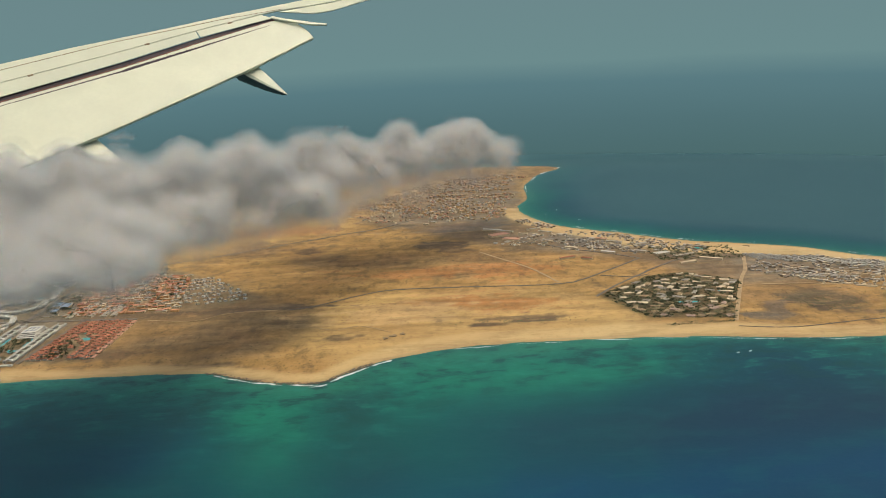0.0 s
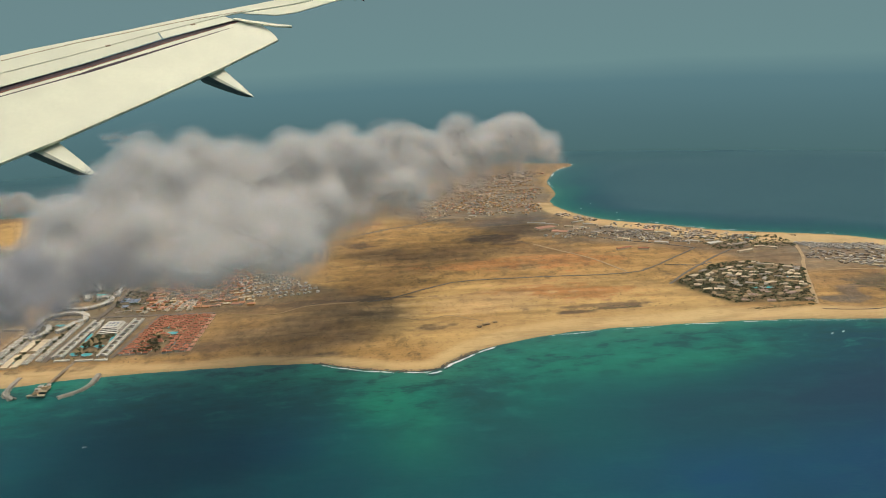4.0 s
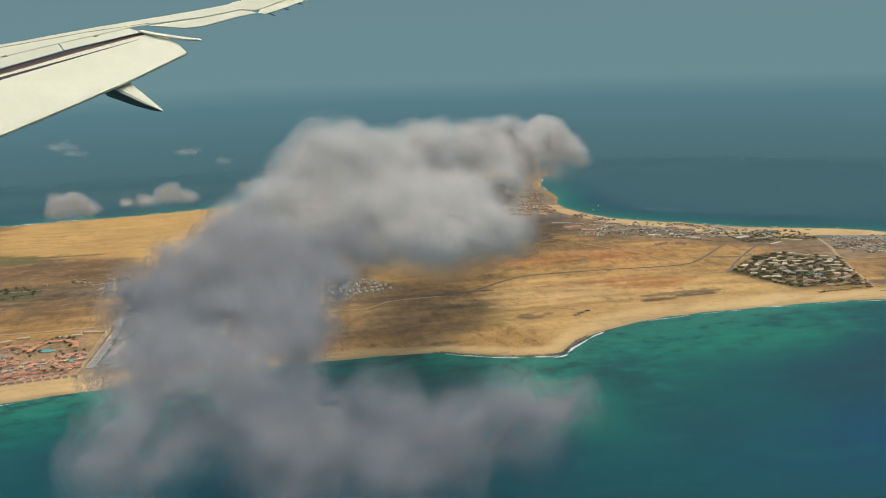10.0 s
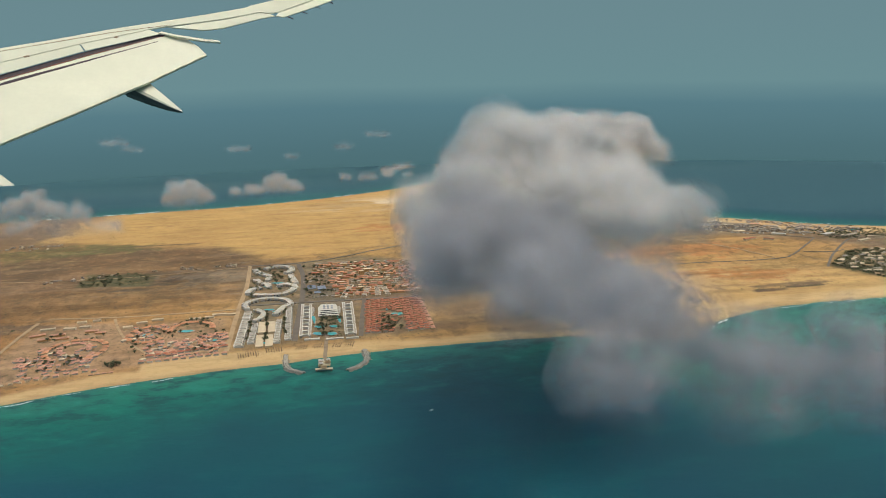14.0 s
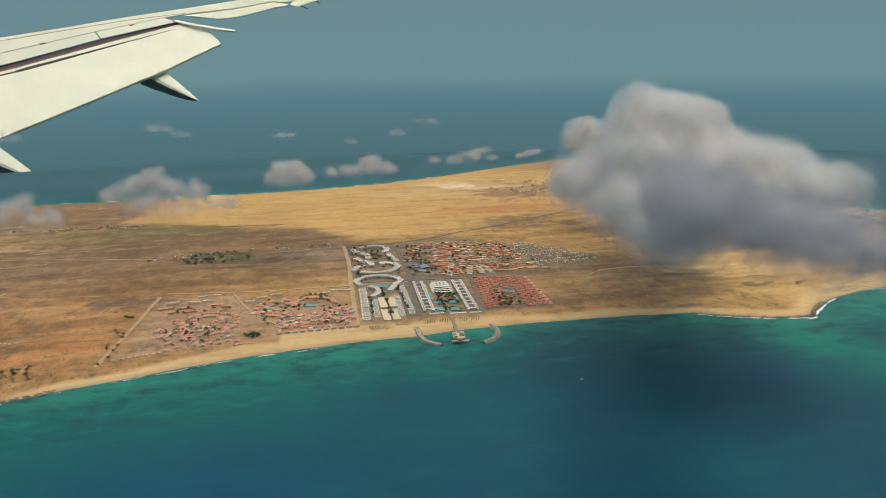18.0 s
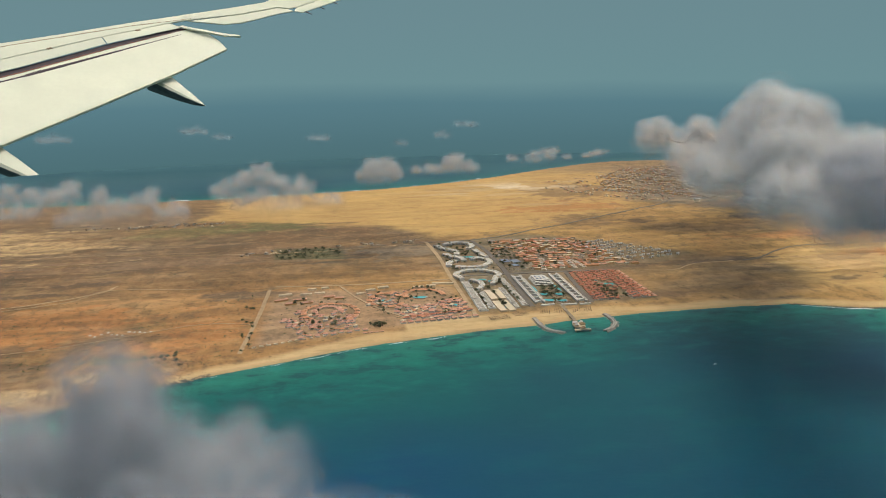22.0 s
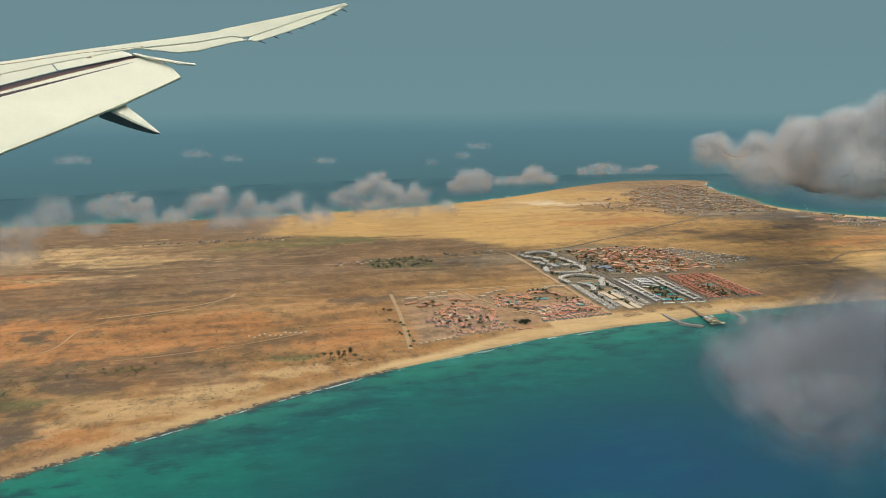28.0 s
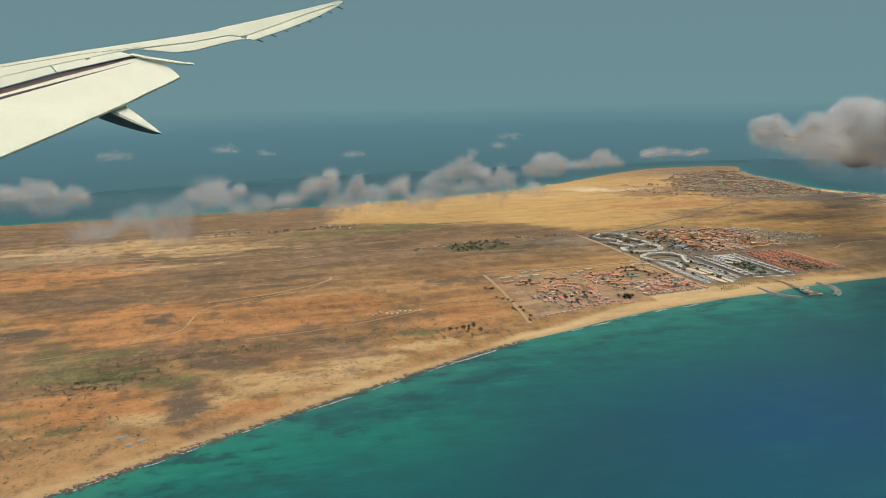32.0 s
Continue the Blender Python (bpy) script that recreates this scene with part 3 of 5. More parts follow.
slab("hinge_arm", [(-230, 108), (-170, 90), (-20, 66), (60, 70), (58, 84), (-10, 88), (-160, 108), (-215, 124)], 8, WING_WHITE, WING, "white hinge arm standing proud of the edge", z=4)
slab("panel_line", [(-1500, -640), (-903, -215), (-440, 70), (-180, 205), (-179, 203), (-439, 67), (-902, -218), (-1499, -643)], 3, WING_SEAM, WING, "thin grey skin joint", z=1.2, bevel=0)
for x, y in ((-1180, -530), (-760, -215), (-420, 30)):
    slab("hinge_cap", [(x, y), (x + 18, y + 13), (x + 24, y + 6), (x + 8, y - 6)], 4, WING_SEAM, WING, "small worn hinge cap", z=2, bevel=0)
for k in range(8):
    f = k / 7
    a = Vector((390 + f * 520, 440 + f * 560, -6))
    bm = bmesh.new()
    bmesh.ops.create_cone(bm, cap_ends=True, segments=6, radius1=4, radius2=2, depth=46,
                          matrix=Matrix.Translation(a + Vector((16, -14, 0))) @ Vector((0.8, -0.6, 0)).to_track_quat('Z', 'Y').to_matrix().to_4x4())
    part("static_wick", bm, WING_DARK, WING, "thin dark static discharge wick")


def fairing(root, tip, width, drop):
    """A canoe-shaped flap track fairing, flat above, keeled below and drawn out to a point."""
    bm = bmesh.new()
    a, b = Vector((*root, -66.0)), Vector((*tip, -66.0))
    along = (b - a).normalized()
    side = along.cross(Vector((0, 0, 1))).normalized()
    rings = []
    section = ((-1.0, -0.15), (-0.75, 0.0), (0.75, 0.0), (1.0, -0.12), (0.75, -0.5), (0.15, -0.95), (-0.15, -1.0), (-0.7, -0.6))
    n = len(section)
    for i in range(13):
        t = i / 12
        r = max(width * (1 - t) ** 0.8, 1.5)
        d = max(drop * (1 - t) ** 0.7, 3)
        c = a.lerp(b, t)
        rings.append([bm.verts.new(c + side * (r * s) + Vector((0, 0, d * h))) for s, h in section])
    for p, q in zip(rings, rings[1:]):
        for k in range(n):
            bm.faces.new((p[k], p[(k + 1) % n], q[(k + 1) % n], q[k]))
    bm.faces.new(rings[0][::-1])
    bm.faces.new(rings[-1])
    bmesh.ops.recalc_face_normals(bm, faces=bm.faces)
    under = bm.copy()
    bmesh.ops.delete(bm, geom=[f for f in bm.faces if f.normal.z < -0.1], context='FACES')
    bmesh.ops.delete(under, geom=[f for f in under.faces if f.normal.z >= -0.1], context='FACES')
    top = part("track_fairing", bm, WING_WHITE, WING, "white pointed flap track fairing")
    # downward faces get a darker colour that stands in for their shade
    part("keel", under, WING_UNDERSHADE, top, "underside of the fairing, its shade put into the colour")
    return top


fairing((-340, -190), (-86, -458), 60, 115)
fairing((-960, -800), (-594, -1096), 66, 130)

# ---------------------------------------------------------------- clouds
def skin_mesh(name, verts, quads, material):
    """A smooth mesh from arrays of places and four-cornered faces."""
    me = bpy.data.meshes.new(name)
    flat = quads.ravel().astype(np.int32)
    me.vertices.add(len(verts))
    me.vertices.foreach_set("co", verts.ravel().astype(np.float32))
    me.loops.add(len(flat))
    me.loops.foreach_set("vertex_index", flat)
    me.polygons.add(len(quads))
    me.polygons.foreach_set("loop_start", np.arange(0, len(flat), 4, dtype=np.int32))
    me.update(calc_edges=True)
    me.shade_smooth()
    me.materials.append(material)
    return me


def cloud(puffs, label, voxel, reach=5.0, dense=0.14, solid=0.3, layers=16, rough=0.3, low_fade=0.3, seed=0, vapour=None, smooth=6, buds=14):
    """A heap of puffs merged into one billowing skin, wrapped in many veils of vapour that thin out towards the edge."""
    dice = random.Random(seed)
    bm = bmesh.new()
    for x, y, z, r, flat in puffs:
        heap = [(x, y, z, r, flat)]
        for k in range(buds):
            a, up, q = dice.uniform(0, 2 * math.pi), dice.uniform(-0.25, 1.0), dice.uniform(0.22, 0.5)
            h = math.sqrt(max(0, 1 - up * up))
            heap.append((x + r * 0.85 * h * math.cos(a), y + r * 0.85 * h * math.sin(a), z + r * flat * 0.85 * up, r * q, 0.9))
        for px, py, pz, pr, pf in heap:
            bmesh.ops.create_icosphere(bm, subdivisions=2, radius=1, matrix=Matrix.Translation((px, py, pz)) @ Matrix.Diagonal((pr, pr, pr * pf, 1)))
    me = bpy.data.meshes.new("puffs")
    bm.to_mesh(me)
    bm.free()
    heap = new("puffs", me)
    mod = heap.modifiers.new("merge", 'REMESH')
    mod.mode, mod.voxel_size = 'VOXEL', voxel
    soft = heap.modifiers.new("soften", 'SMOOTH')
    soft.factor, soft.iterations = 0.5, smooth
    skin = bpy.data.meshes.new_from_object(heap.evaluated_get(bpy.context.evaluated_depsgraph_get()))
    bpy.data.objects.remove(heap)
    n = len(skin.vertices)
    co, no = np.zeros(n * 3), np.zeros(n * 3)
    skin.vertices.foreach_get("co", co)
    skin.vertex_normals.foreach_get("vector", no)
    co, no = co.reshape(-1, 3), no.reshape(-1, 3)
    quads = np.array([tuple(p.vertices) for p in skin.polygons if len(p.vertices) == 4])
    size = float(np.mean([p[3] for p in puffs]))
    low, high = co[:, 2].min(), co[:, 2].max()
    x, y, z = co.T + seed * 37.0
    lump = size * rough * (2.2 * np.abs(2 * fbm(x / size, y / size, z / size, 2) - 1) + 0.8 * np.abs(2 * fbm(x / size * 3, y / size * 3, z / size * 3, 2) - 1) - 0.6)
    up = step(low, low + (high - low) * max(low_fade, 0.01), co[:, 2])
    facing = 0.35 + 0.65 * step(-0.9, 0.1, no[:, 2])
    root = tagged(new("cloud"), label, "cloud")
    verts, faces, thin = [], [], []
    for k in range(layers + 1):
        t = k / layers
        drift = fbm(x / size * 1.3 + 3.1 * k, y / size * 1.3, z / size * 1.3 - 2.3 * k, 3) - 0.5
        out = lump + reach * (1.5 * t - 0.9) + reach * drift * (0.35 + 0.9 * t)
        verts.append(co + no * out[:, None])
        faces.append(quads + max(k - 1, 0) * n)
        thin.append((solid if k == 0 else dense * (1.0 - 0.88 * t ** 1.3)) * (0.03 + 0.97 * up ** (1 + t)) * facing)
    for name, lab, group in (("core", "", slice(0, 1)), ("veil", "thin vapour round the edges", slice(1, None))):
        me = skin_mesh(name, np.vstack(verts[group]), np.vstack(faces[group]), vapour or CLOUD)
        add_value(me, "thin", np.concatenate(thin[group]))
        ob = tagged(new(name, me), lab, kind="stuff")
        ob.parent = root
    bpy.data.meshes.remove(skin)
    return root


cloud([(44, 540, 45, 9, 0.9), (32, 522, 47, 12, 0.95), (18, 508, 54, 16, 1.0), (2, 484, 54, 18, 1.0), (-24, 456, 55, 18, 1.0), (-45, 420, 55, 18, 0.95), (-64, 380, 60, 18, 1), (-82, 345, 64, 18, 1),
       (-102, 310, 66, 18, 1), (-120, 280, 69, 18, 1), (-138, 252, 71, 18, 1.0), (-114, 258, 64, 17, 0.6), (-148, 230, 66, 14, 0.9), (-128, 224, 64, 13, 0.8), (-158, 250, 62, 11, 0.7), (-80, 466, 54, 12, 0.9), (-62, 448, 52, 14, 0.9),
       (34, 508, 43, 13, 0.8), (-95, 285, 58, 17, 0.6), (-60, 345, 54, 15, 0.6), (-98, 246, 63, 14, 0.7), (-112, 228, 64, 13, 0.8), (-96, 222, 62, 12, 0.7), (-112, 208, 64, 10, 0.8), (-150, 212, 63, 10, 0.8), (-164, 208, 62, 10, 0.8), (-160, 190, 62, 10, 0.8), (-167, 176, 62, 8, 0.8), (24, 512, 38, 13, 0.8), (4, 486, 39, 15, 0.8), (-20, 452, 40, 16, 0.8), (-44, 414, 41, 16, 0.8), (-62, 376, 43, 16, 0.8), (-84, 336, 48, 16, 0.8), (-50, 470, 42, 15, 0.7), (-90, 400, 44, 15, 0.7)],
      "long grey-white cumulus bank with billowing tops over the island", 1.5, 5.5, 0.14, 0.35, 18, 0.14, 0.65, 1)
cloud([(-151, 111, 71, 7.2, 0.8), (-160, 93, 73.5, 8.2, 0.85), (-149, 83, 71, 7.6, 0.75), (-166, 84, 72.5, 5.5, 0.8), (-137, 79, 72, 6.8, 0.8), (-127, 82, 72.5, 5.2, 0.8), (-119, 86, 72, 3.6, 0.8),
       (-160, 182, 72, 9, 0.9), (-168, 165, 72, 8, 0.9), (-174, 148, 70, 7, 0.9), (-150, 192, 66, 9, 0.8), (-166, 114, 73, 7, 0.8), (-134, 206, 63, 9, 0.8), (-142, 178, 64, 8, 0.8), (-148, 134, 69, 7, 0.8), (-158, 140, 69, 8, 0.8), (-152, 158, 68, 8, 0.8)],
      "thin grey cloud hanging low over the sea", 0.9, 3.6, 0.11, 0.15, 18, 0.3, 0.3, 2, THIN_CLOUD)
cloud([(-318, 62, 75, 5, 0.9), (-326, 62, 69, 6.5, 0.85), (-312, 58, 67, 7, 0.8), (-303, 55, 63, 6, 0.7), (-334, 61, 64, 6, 0.7), (-318, 54, 63, 7, 0.7), (-310, 68, 66, 6, 0.7), (-298, 62, 59, 5, 0.6), (-326, 72, 66, 5, 0.7), (-334, 74, 64, 4, 0.7), (-322, 84, 63, 4.5, 0.7)],
      "thin ragged grey cloud over the shore", 0.6, 3.0, 0.10, 0.15, 20, 0.34, 0.2, 3, THIN_CLOUD)
cloud([(-255, 433, 44, 9, 0.8), (-247, 436, 42, 6, 0.8)], "small rounded white cloud", 0.8, 2.6, 0.12, 0.15, 12, 0.25, 0.3, 4, SMALL_CLOUD)
cloud([(-210, 454, 44, 6.5, 0.8), (-221, 452, 42, 5, 0.5), (-200, 455, 42, 5, 0.7), (-231, 452, 42, 3.5, 0.5)], "small rounded white cloud", 0.8, 2.4, 0.10, 0.1, 12, 0.3, 0.3, 5, SMALL_CLOUD)
RAGGED = "ragged grey cloud with a hazy base"
cloud([(-316, 390, 51, 4.6, 1.1), (-323, 389, 48, 5.0, 1.0), (-308, 390, 46, 5.4, 0.9), (-331, 388, 43, 6, 0.8), (-297, 388, 42, 6, 0.8), (-302, 384, 36, 9, 0.6), (-318, 386, 37, 10, 0.6), (-284, 386, 37, 8, 0.5)],
      RAGGED, 0.7, 2.6, 0.10, 0.1, 14, 0.45, 0.85, 6, SMALL_CLOUD)
cloud([(-388, 345, 52, 4.4, 1.1), (-396, 344, 49, 4.8, 1.0), (-377, 345, 48, 4.4, 0.9), (-359, 345, 46, 5.5, 0.9), (-371, 345, 41, 9, 0.7), (-406, 345, 44, 6, 0.7), (-385, 343, 40, 9, 0.6), (-350, 344, 40, 7, 0.6), (-416, 345, 43, 5, 0.7)],
      RAGGED, 0.7, 2.6, 0.095, 0.1, 14, 0.45, 0.85, 7, SMALL_CLOUD)
cloud([(-433, 415, 43, 4.4, 1.0), (-425, 415, 40, 5, 0.9), (-442, 414, 40, 5, 0.8), (-434, 413, 36, 8, 0.6)], RAGGED, 0.7, 2.4, 0.09, 0.1, 12, 0.45, 0.85, 19, SMALL_CLOUD)
cloud([(-508, 390, 48, 6, 0.9), (-494, 390, 44, 6, 0.9), (-520, 390, 46, 7, 0.9), (-503, 388, 40, 9, 0.6), (-532, 389, 43, 7, 0.7)], RAGGED, 0.7, 2.6, 0.09, 0.1, 12, 0.45, 0.85, 20, SMALL_CLOUD)
for k, (x, y, z) in enumerate(((-134, 520, 42), (-98, 520, 40))):
    cloud([(x, y, z, 4.5, 0.6), (x - 7, y, z - 1, 3.5, 0.5), (x + 6, y + 2, z + 1, 3, 0.6)], "thin streak of white cloud", 0.8, 2.0, 0.07, 0.1, 10, 0.4, 0.3, 21 + k, SMALL_CLOUD)
cloud([(-437, 268, 57, 5, 0.9), (-449, 275, 52, 6, 0.7), (-428, 280, 51, 4, 0.7), (-462, 272, 50, 6, 0.6), (-472, 268, 47, 6, 0.5), (-450, 270, 44, 8, 0.4)], "ragged grey cloud with a hazy base", 0.8, 2.8, 0.05, 0.05, 12, 0.4, 0.6, 8, SMALL_CLOUD)
cloud([(-170, 470, 45, 4, 0.5), (-158, 472, 44, 5, 0.4), (-145, 475, 45, 4, 0.5), (-134, 478, 44, 3, 0.4)], "thin streak of white cloud", 0.8, 2.4, 0.06, 0.06, 10, 0.4, 0.3, 9, SMALL_CLOUD)
for k, (x, y, z, r) in enumerate(((-412, 1080, 17, 10), (-370, 960, 20, 6), (-109, 877, 34, 7), (-150, 800, 30, 5), (-260, 1020, 10, 8), (-520, 850, 30, 9), (-200, 730, 30, 4))):
    cloud([(x, y, z, r, 0.3), (x + r * 1.2, y + 4, z - 1, r * 0.7, 0.3), (x - r * 1.1, y, z + 1, r * 0.6, 0.3)], "faint small cloud far out over the sea", 0.9, 4.0, 0.035, 0.03, 8, 0.5, 0.3, 10 + k, SMALL_CLOUD)

# ---------------------------------------------------------------- buildings
WHITE = plain("white_render", (0.53, 0.50, 0.43), 0.8, 0.1, 0.5)
GREYWHITE = plain("grey_render", (0.44, 0.405, 0.34), 0.8, 0.14, 0.5)
CREAM = plain("cream_render", (0.55, 0.44, 0.29), 0.8, 0.12, 0.5)
OCHRE = plain("ochre_render", (0.50, 0.29, 0.12), 0.8, 0.14, 0.5)
TERRACOTTA = plain("terracotta_tiles", (0.36, 0.135, 0.072), 0.85, 0.2, 1.5)
ROSE = plain("faded_rose_tiles", (0.48, 0.25, 0.165), 0.85, 0.2, 1.5)
ORANGE = plain("orange_tiles", (0.49, 0.235, 0.12), 0.85, 0.2, 1.5)
ROSEGREY = plain("weathered_rose_tiles", (0.34, 0.235, 0.18), 0.9, 0.2, 1.5)
STRAW = plain("straw_thatch", (0.30, 0.21, 0.115), 0.95, 0.25, 2.0)
FLATROOF = plain("flat_roof_felt", (0.32, 0.275, 0.22), 0.9, 0.2, 0.6)
BLUEROOF = plain("blue_grey_sheet_roof", (0.15, 0.18, 0.23), 0.5, 0.15, 0.5)
WINDOW = plain("dark_window_glass", (0.04, 0.05, 0.06), 0.2, 0.2, 1.0, 0.5)
ASPHALT = plain("asphalt", (0.14, 0.115, 0.09), 0.9, 0.2, 0.3)
TRACK = plain("beaten_earth", (0.36, 0.25, 0.14), 0.95, 0.2, 0.3)
PAVED = plain("paving", (0.30, 0.26, 0.21), 0.9, 0.2, 0.4)
POOL = plain("pool_water", (0.10, 0.42, 0.42), 0.1, 0.08, 0.6, 0.5)
LAWN = plain("lawn_and_shrubs", (0.075, 0.085, 0.035), 0.95, 0.35, 0.4)
WOOD = plain("weathered_wood", (0.25, 0.19, 0.13), 0.9, 0.2, 1.0)
ROCK = plain("sea_rock", (0.34, 0.30, 0.25), 0.95, 0.3, 0.5)
LEAF = plain("dusty_leaves", (0.105, 0.112, 0.052), 0.8, 0.35, 0.7)
BARK = plain("bark", (0.14, 0.10, 0.07), 0.9, 0.2, 2.0)
FOAM = plain("sea_foam", (0.75, 0.76, 0.74), 0.7, 0.1, 0.6)
ROCKY = plain("dark_shore_rock", (0.10, 0.085, 0.065), 0.95, 0.3, 0.4)
HULL = plain("boat_paint", (0.75, 0.74, 0.70), 0.4, 0.08, 1.0)


def ground_z(x, y):
    """Height of the ground sheet at a place."""
    i, j = int(np.searchsorted(LAND_X, x)) - 1, int(np.searchsorted(LAND_Y, y)) - 1
    u, v = (x - LAND_X[i]) / (LAND_X[i + 1] - LAND_X[i]), (y - LAND_Y[j]) / (LAND_Y[j + 1] - LAND_Y[j])
    z = LAND_Z[j:j + 2, i:i + 2]
    return float((z[0, 0] * (1 - u) + z[0, 1] * u) * (1 - v) + (z[1, 0] * (1 - u) + z[1, 1] * u) * v)


def add_box(bm, x, y, z, w, d, h, turn=0.0):
    bmesh.ops.create_cube(bm, size=1, matrix=pose(x, y, z + h / 2, 0, 0, turn) @ Matrix.Diagonal((w, d, h, 1)))


def boxes(*rows):
    bm = bmesh.new()
    for r in rows:
        add_box(bm, *r)
    return bm


def hip(w, d, z, h, eave=0.12, ridge=0.45, thick=0.06):
    """A hipped roof with a thin eave."""
    bm = bmesh.new()
    a, b = w / 2 + eave, d / 2 + eave
    r = max(a - b, 0) + ridge * min(a, b) * 0.5
    ring_low = [bm.verts.new(p) for p in ((-a, -b, z), (a, -b, z), (a, b, z), (-a, b, z))]
    ring_up = [bm.verts.new((v.co.x, v.co.y, z + thick)) for v in ring_low]
    top = [bm.verts.new((-r, 0, z + thick + h)), bm.verts.new((r, 0, z + thick + h))]
    bm.faces.new(ring_low[::-1])
    for i in range(4):
        bm.faces.new((ring_low[i], ring_low[(i + 1) % 4], ring_up[(i + 1) % 4], ring_up[i]))
    bm.faces.new((ring_up[0], ring_up[1], top[1], top[0]))
    bm.faces.new((ring_up[2], ring_up[3], top[0], top[1]))
    bm.faces.new((ring_up[1], ring_up[2], top[1]))
    bm.faces.new((ring_up[3], ring_up[0], top[0]))
    return bm


def flat_roof(w, d, z, rim=0.12, h=0.14):
    """A flat roof deck inside a low parapet."""
    return boxes((0, 0, z, w - 2 * rim, d - 2 * rim, 0.05), (0, -d / 2 + rim / 2, z, w, rim, h), (0, d / 2 - rim / 2, z, w, rim, h),
                 (-w / 2 + rim / 2, 0, z, rim, d - 2 * rim, h), (w / 2 - rim / 2, 0, z, rim, d - 2 * rim, h))


TEMPLATES = {}


def house(name, x, y, w, d, h, turn, wall, roof, label, category, group, tiled=True, wing=0.0, lower=0.0):
    """A house at its place: walls, roof and, if asked, a lower wing with a roof of its own."""
    h *= 0.62
    key = (name, round(w, 1), round(d, 1), round(h, 1), wall.name, roof.name, tiled, wing)
    place = pose(x, y, ground_z(x, y) - 0.05 - lower, 0, 0, turn)
    if key in TEMPLATES:
        return copy_thing(TEMPLATES[key], place)
    root = tagged(new(name), label, category, group)
    part("wall", boxes((0, 0, -0.3, w, d, h + 0.3)), wall, root)
    part("roof", hip(w, d, h, min(w, d) * 0.17) if tiled else flat_roof(w, d, h), roof, root)
    if wing:
        part("side_wing", boxes((w * 0.5 + wing * 0.5, d * 0.1, -0.3, wing, d * 0.7, h * 0.6 + 0.3)), wall, root)
        ob = part("side_roof", hip(wing, d * 0.7, h * 0.6, d * 0.15) if tiled else flat_roof(wing, d * 0.7, h * 0.6), roof, root)
        ob.location = (w * 0.5 + wing * 0.5, d * 0.1, 0)
    root.matrix_world = place
    TEMPLATES[key] = root
    return root


def between(quad, u, v):
    """A place in a four-cornered plot: u along its first side, v away from it."""
    a, b, c, d = (np.array(p, float) for p in quad)
    p = (a * (1 - u) + b * u) * (1 - v) + (d * (1 - u) + c * u) * v
    return float(p[0]), float(p[1])


def strip(name, points, width, material, label, lift=0.16, n=6, thick=0.5, category="road", kind="structure"):
    """A road or bank that follows the ground."""
    line = curve(points, n)
    t = np.gradient(line, axis=0)
    t /= np.linalg.norm(t, axis=1)[:, None]
    side = np.stack([-t[:, 1], t[:, 0]], 1) * width / 2
    z = land_height(line[:, 0], line[:, 1]) + lift
    v, f = [], []
    for (x, y), (sx, sy), h in zip(line, side, z):
        v += [(x - sx, y - sy, h), (x + sx, y + sy, h), (x + sx, y + sy, h - thick), (x - sx, y - sy, h - thick)]
    for i in range(len(line) - 1):
        a, b = i * 4, i * 4 + 4
        f += [(a, b, b + 1, a + 1)[::-1], (a + 1, b + 1, b + 2, a + 2)[::-1], (a + 3, a, b, b + 3)]
    ob = new(name, mesh_of(name, v, f, material))
    return tagged(ob, label, category, kind=kind)


# roads
strip("road", [(-226, 452), (-200, 452), (-166, 465), (-102, 502), (-47, 535), (-20, 560)], 1.5, ASPHALT, "straight asphalt road across the desert")
strip("road", [(-76, 371), (-63, 376), (-43, 390), (-27, 396), (-1, 395), (54, 393), (66, 398), (77, 407), (104, 433)], 1.1, ASPHALT, "thin asphalt road over the dunes")
strip("road", [(19, 462), (44, 421), (55, 395)], 1.3, TRACK, "narrow earth road")
strip("road", [(68, 369), (88, 393), (118, 422), (134, 432)], 1.3, ASPHALT, "asphalt road beside the grove")
strip("road", [(104, 433), (88, 448), (60, 470), (30, 500)], 1.4, ASPHALT, "asphalt road into the town")
strip("road", [(158, 426), (150, 402), (141, 383), (119, 328)], 1.8, TRACK, "pale earth road beside the bungalows")
strip("road", [(-200, 450), (-198, 422), (-199, 388), (-200, 372), (-203, 333), (-204, 318)], 2.4, ASPHALT, "asphalt street between the resorts")
strip("road", [(-227, 374), (-200, 373), (-170, 371), (-146, 369)], 2.2, ASPHALT, "asphalt street behind the resorts")
strip("road", [(-171, 371), (-175, 340), (-177.5, 318)], 2.0, ASPHALT, "asphalt street between the resorts")
strip("road", [(-226, 452), (-226, 410), (-228, 370), (-230, 312)], 2.0, TRACK, "pale earth road at the edge of the resort")
strip("road", [(-228, 369), (-255, 369), (-281, 370), (-310, 375)], 1.6, TRACK, "pale earth road behind the villages")
strip("road", [(-313, 370), (-317, 330), (-323, 286)], 1.6, TRACK, "pale earth road at the edge of the village")
strip("road", [(-520, 470), (-418, 461), (-306, 443), (-226, 450)], 0.7, TRACK, "faint earth track over the plain")
strip("road", [(-500, 300), (-455, 316), (-441, 352), (-400, 368), (-384, 384), (-340, 378)], 0.5, TRACK, "faint earth track over the plain")
strip("road", [(-541, 455), (-498, 452), (-440, 440), (-380, 446)], 0.7, TRACK, "faint earth track over the plain")
strip("road", [(-428, 300), (-390, 305), (-345, 322), (-318, 318)], 0.5, TRACK, "faint earth track over the plain")
strip("road", [(-281, 368), (-276, 350), (-268, 330), (-258, 314)], 1.2, TRACK, "pale earth lane between the villages")
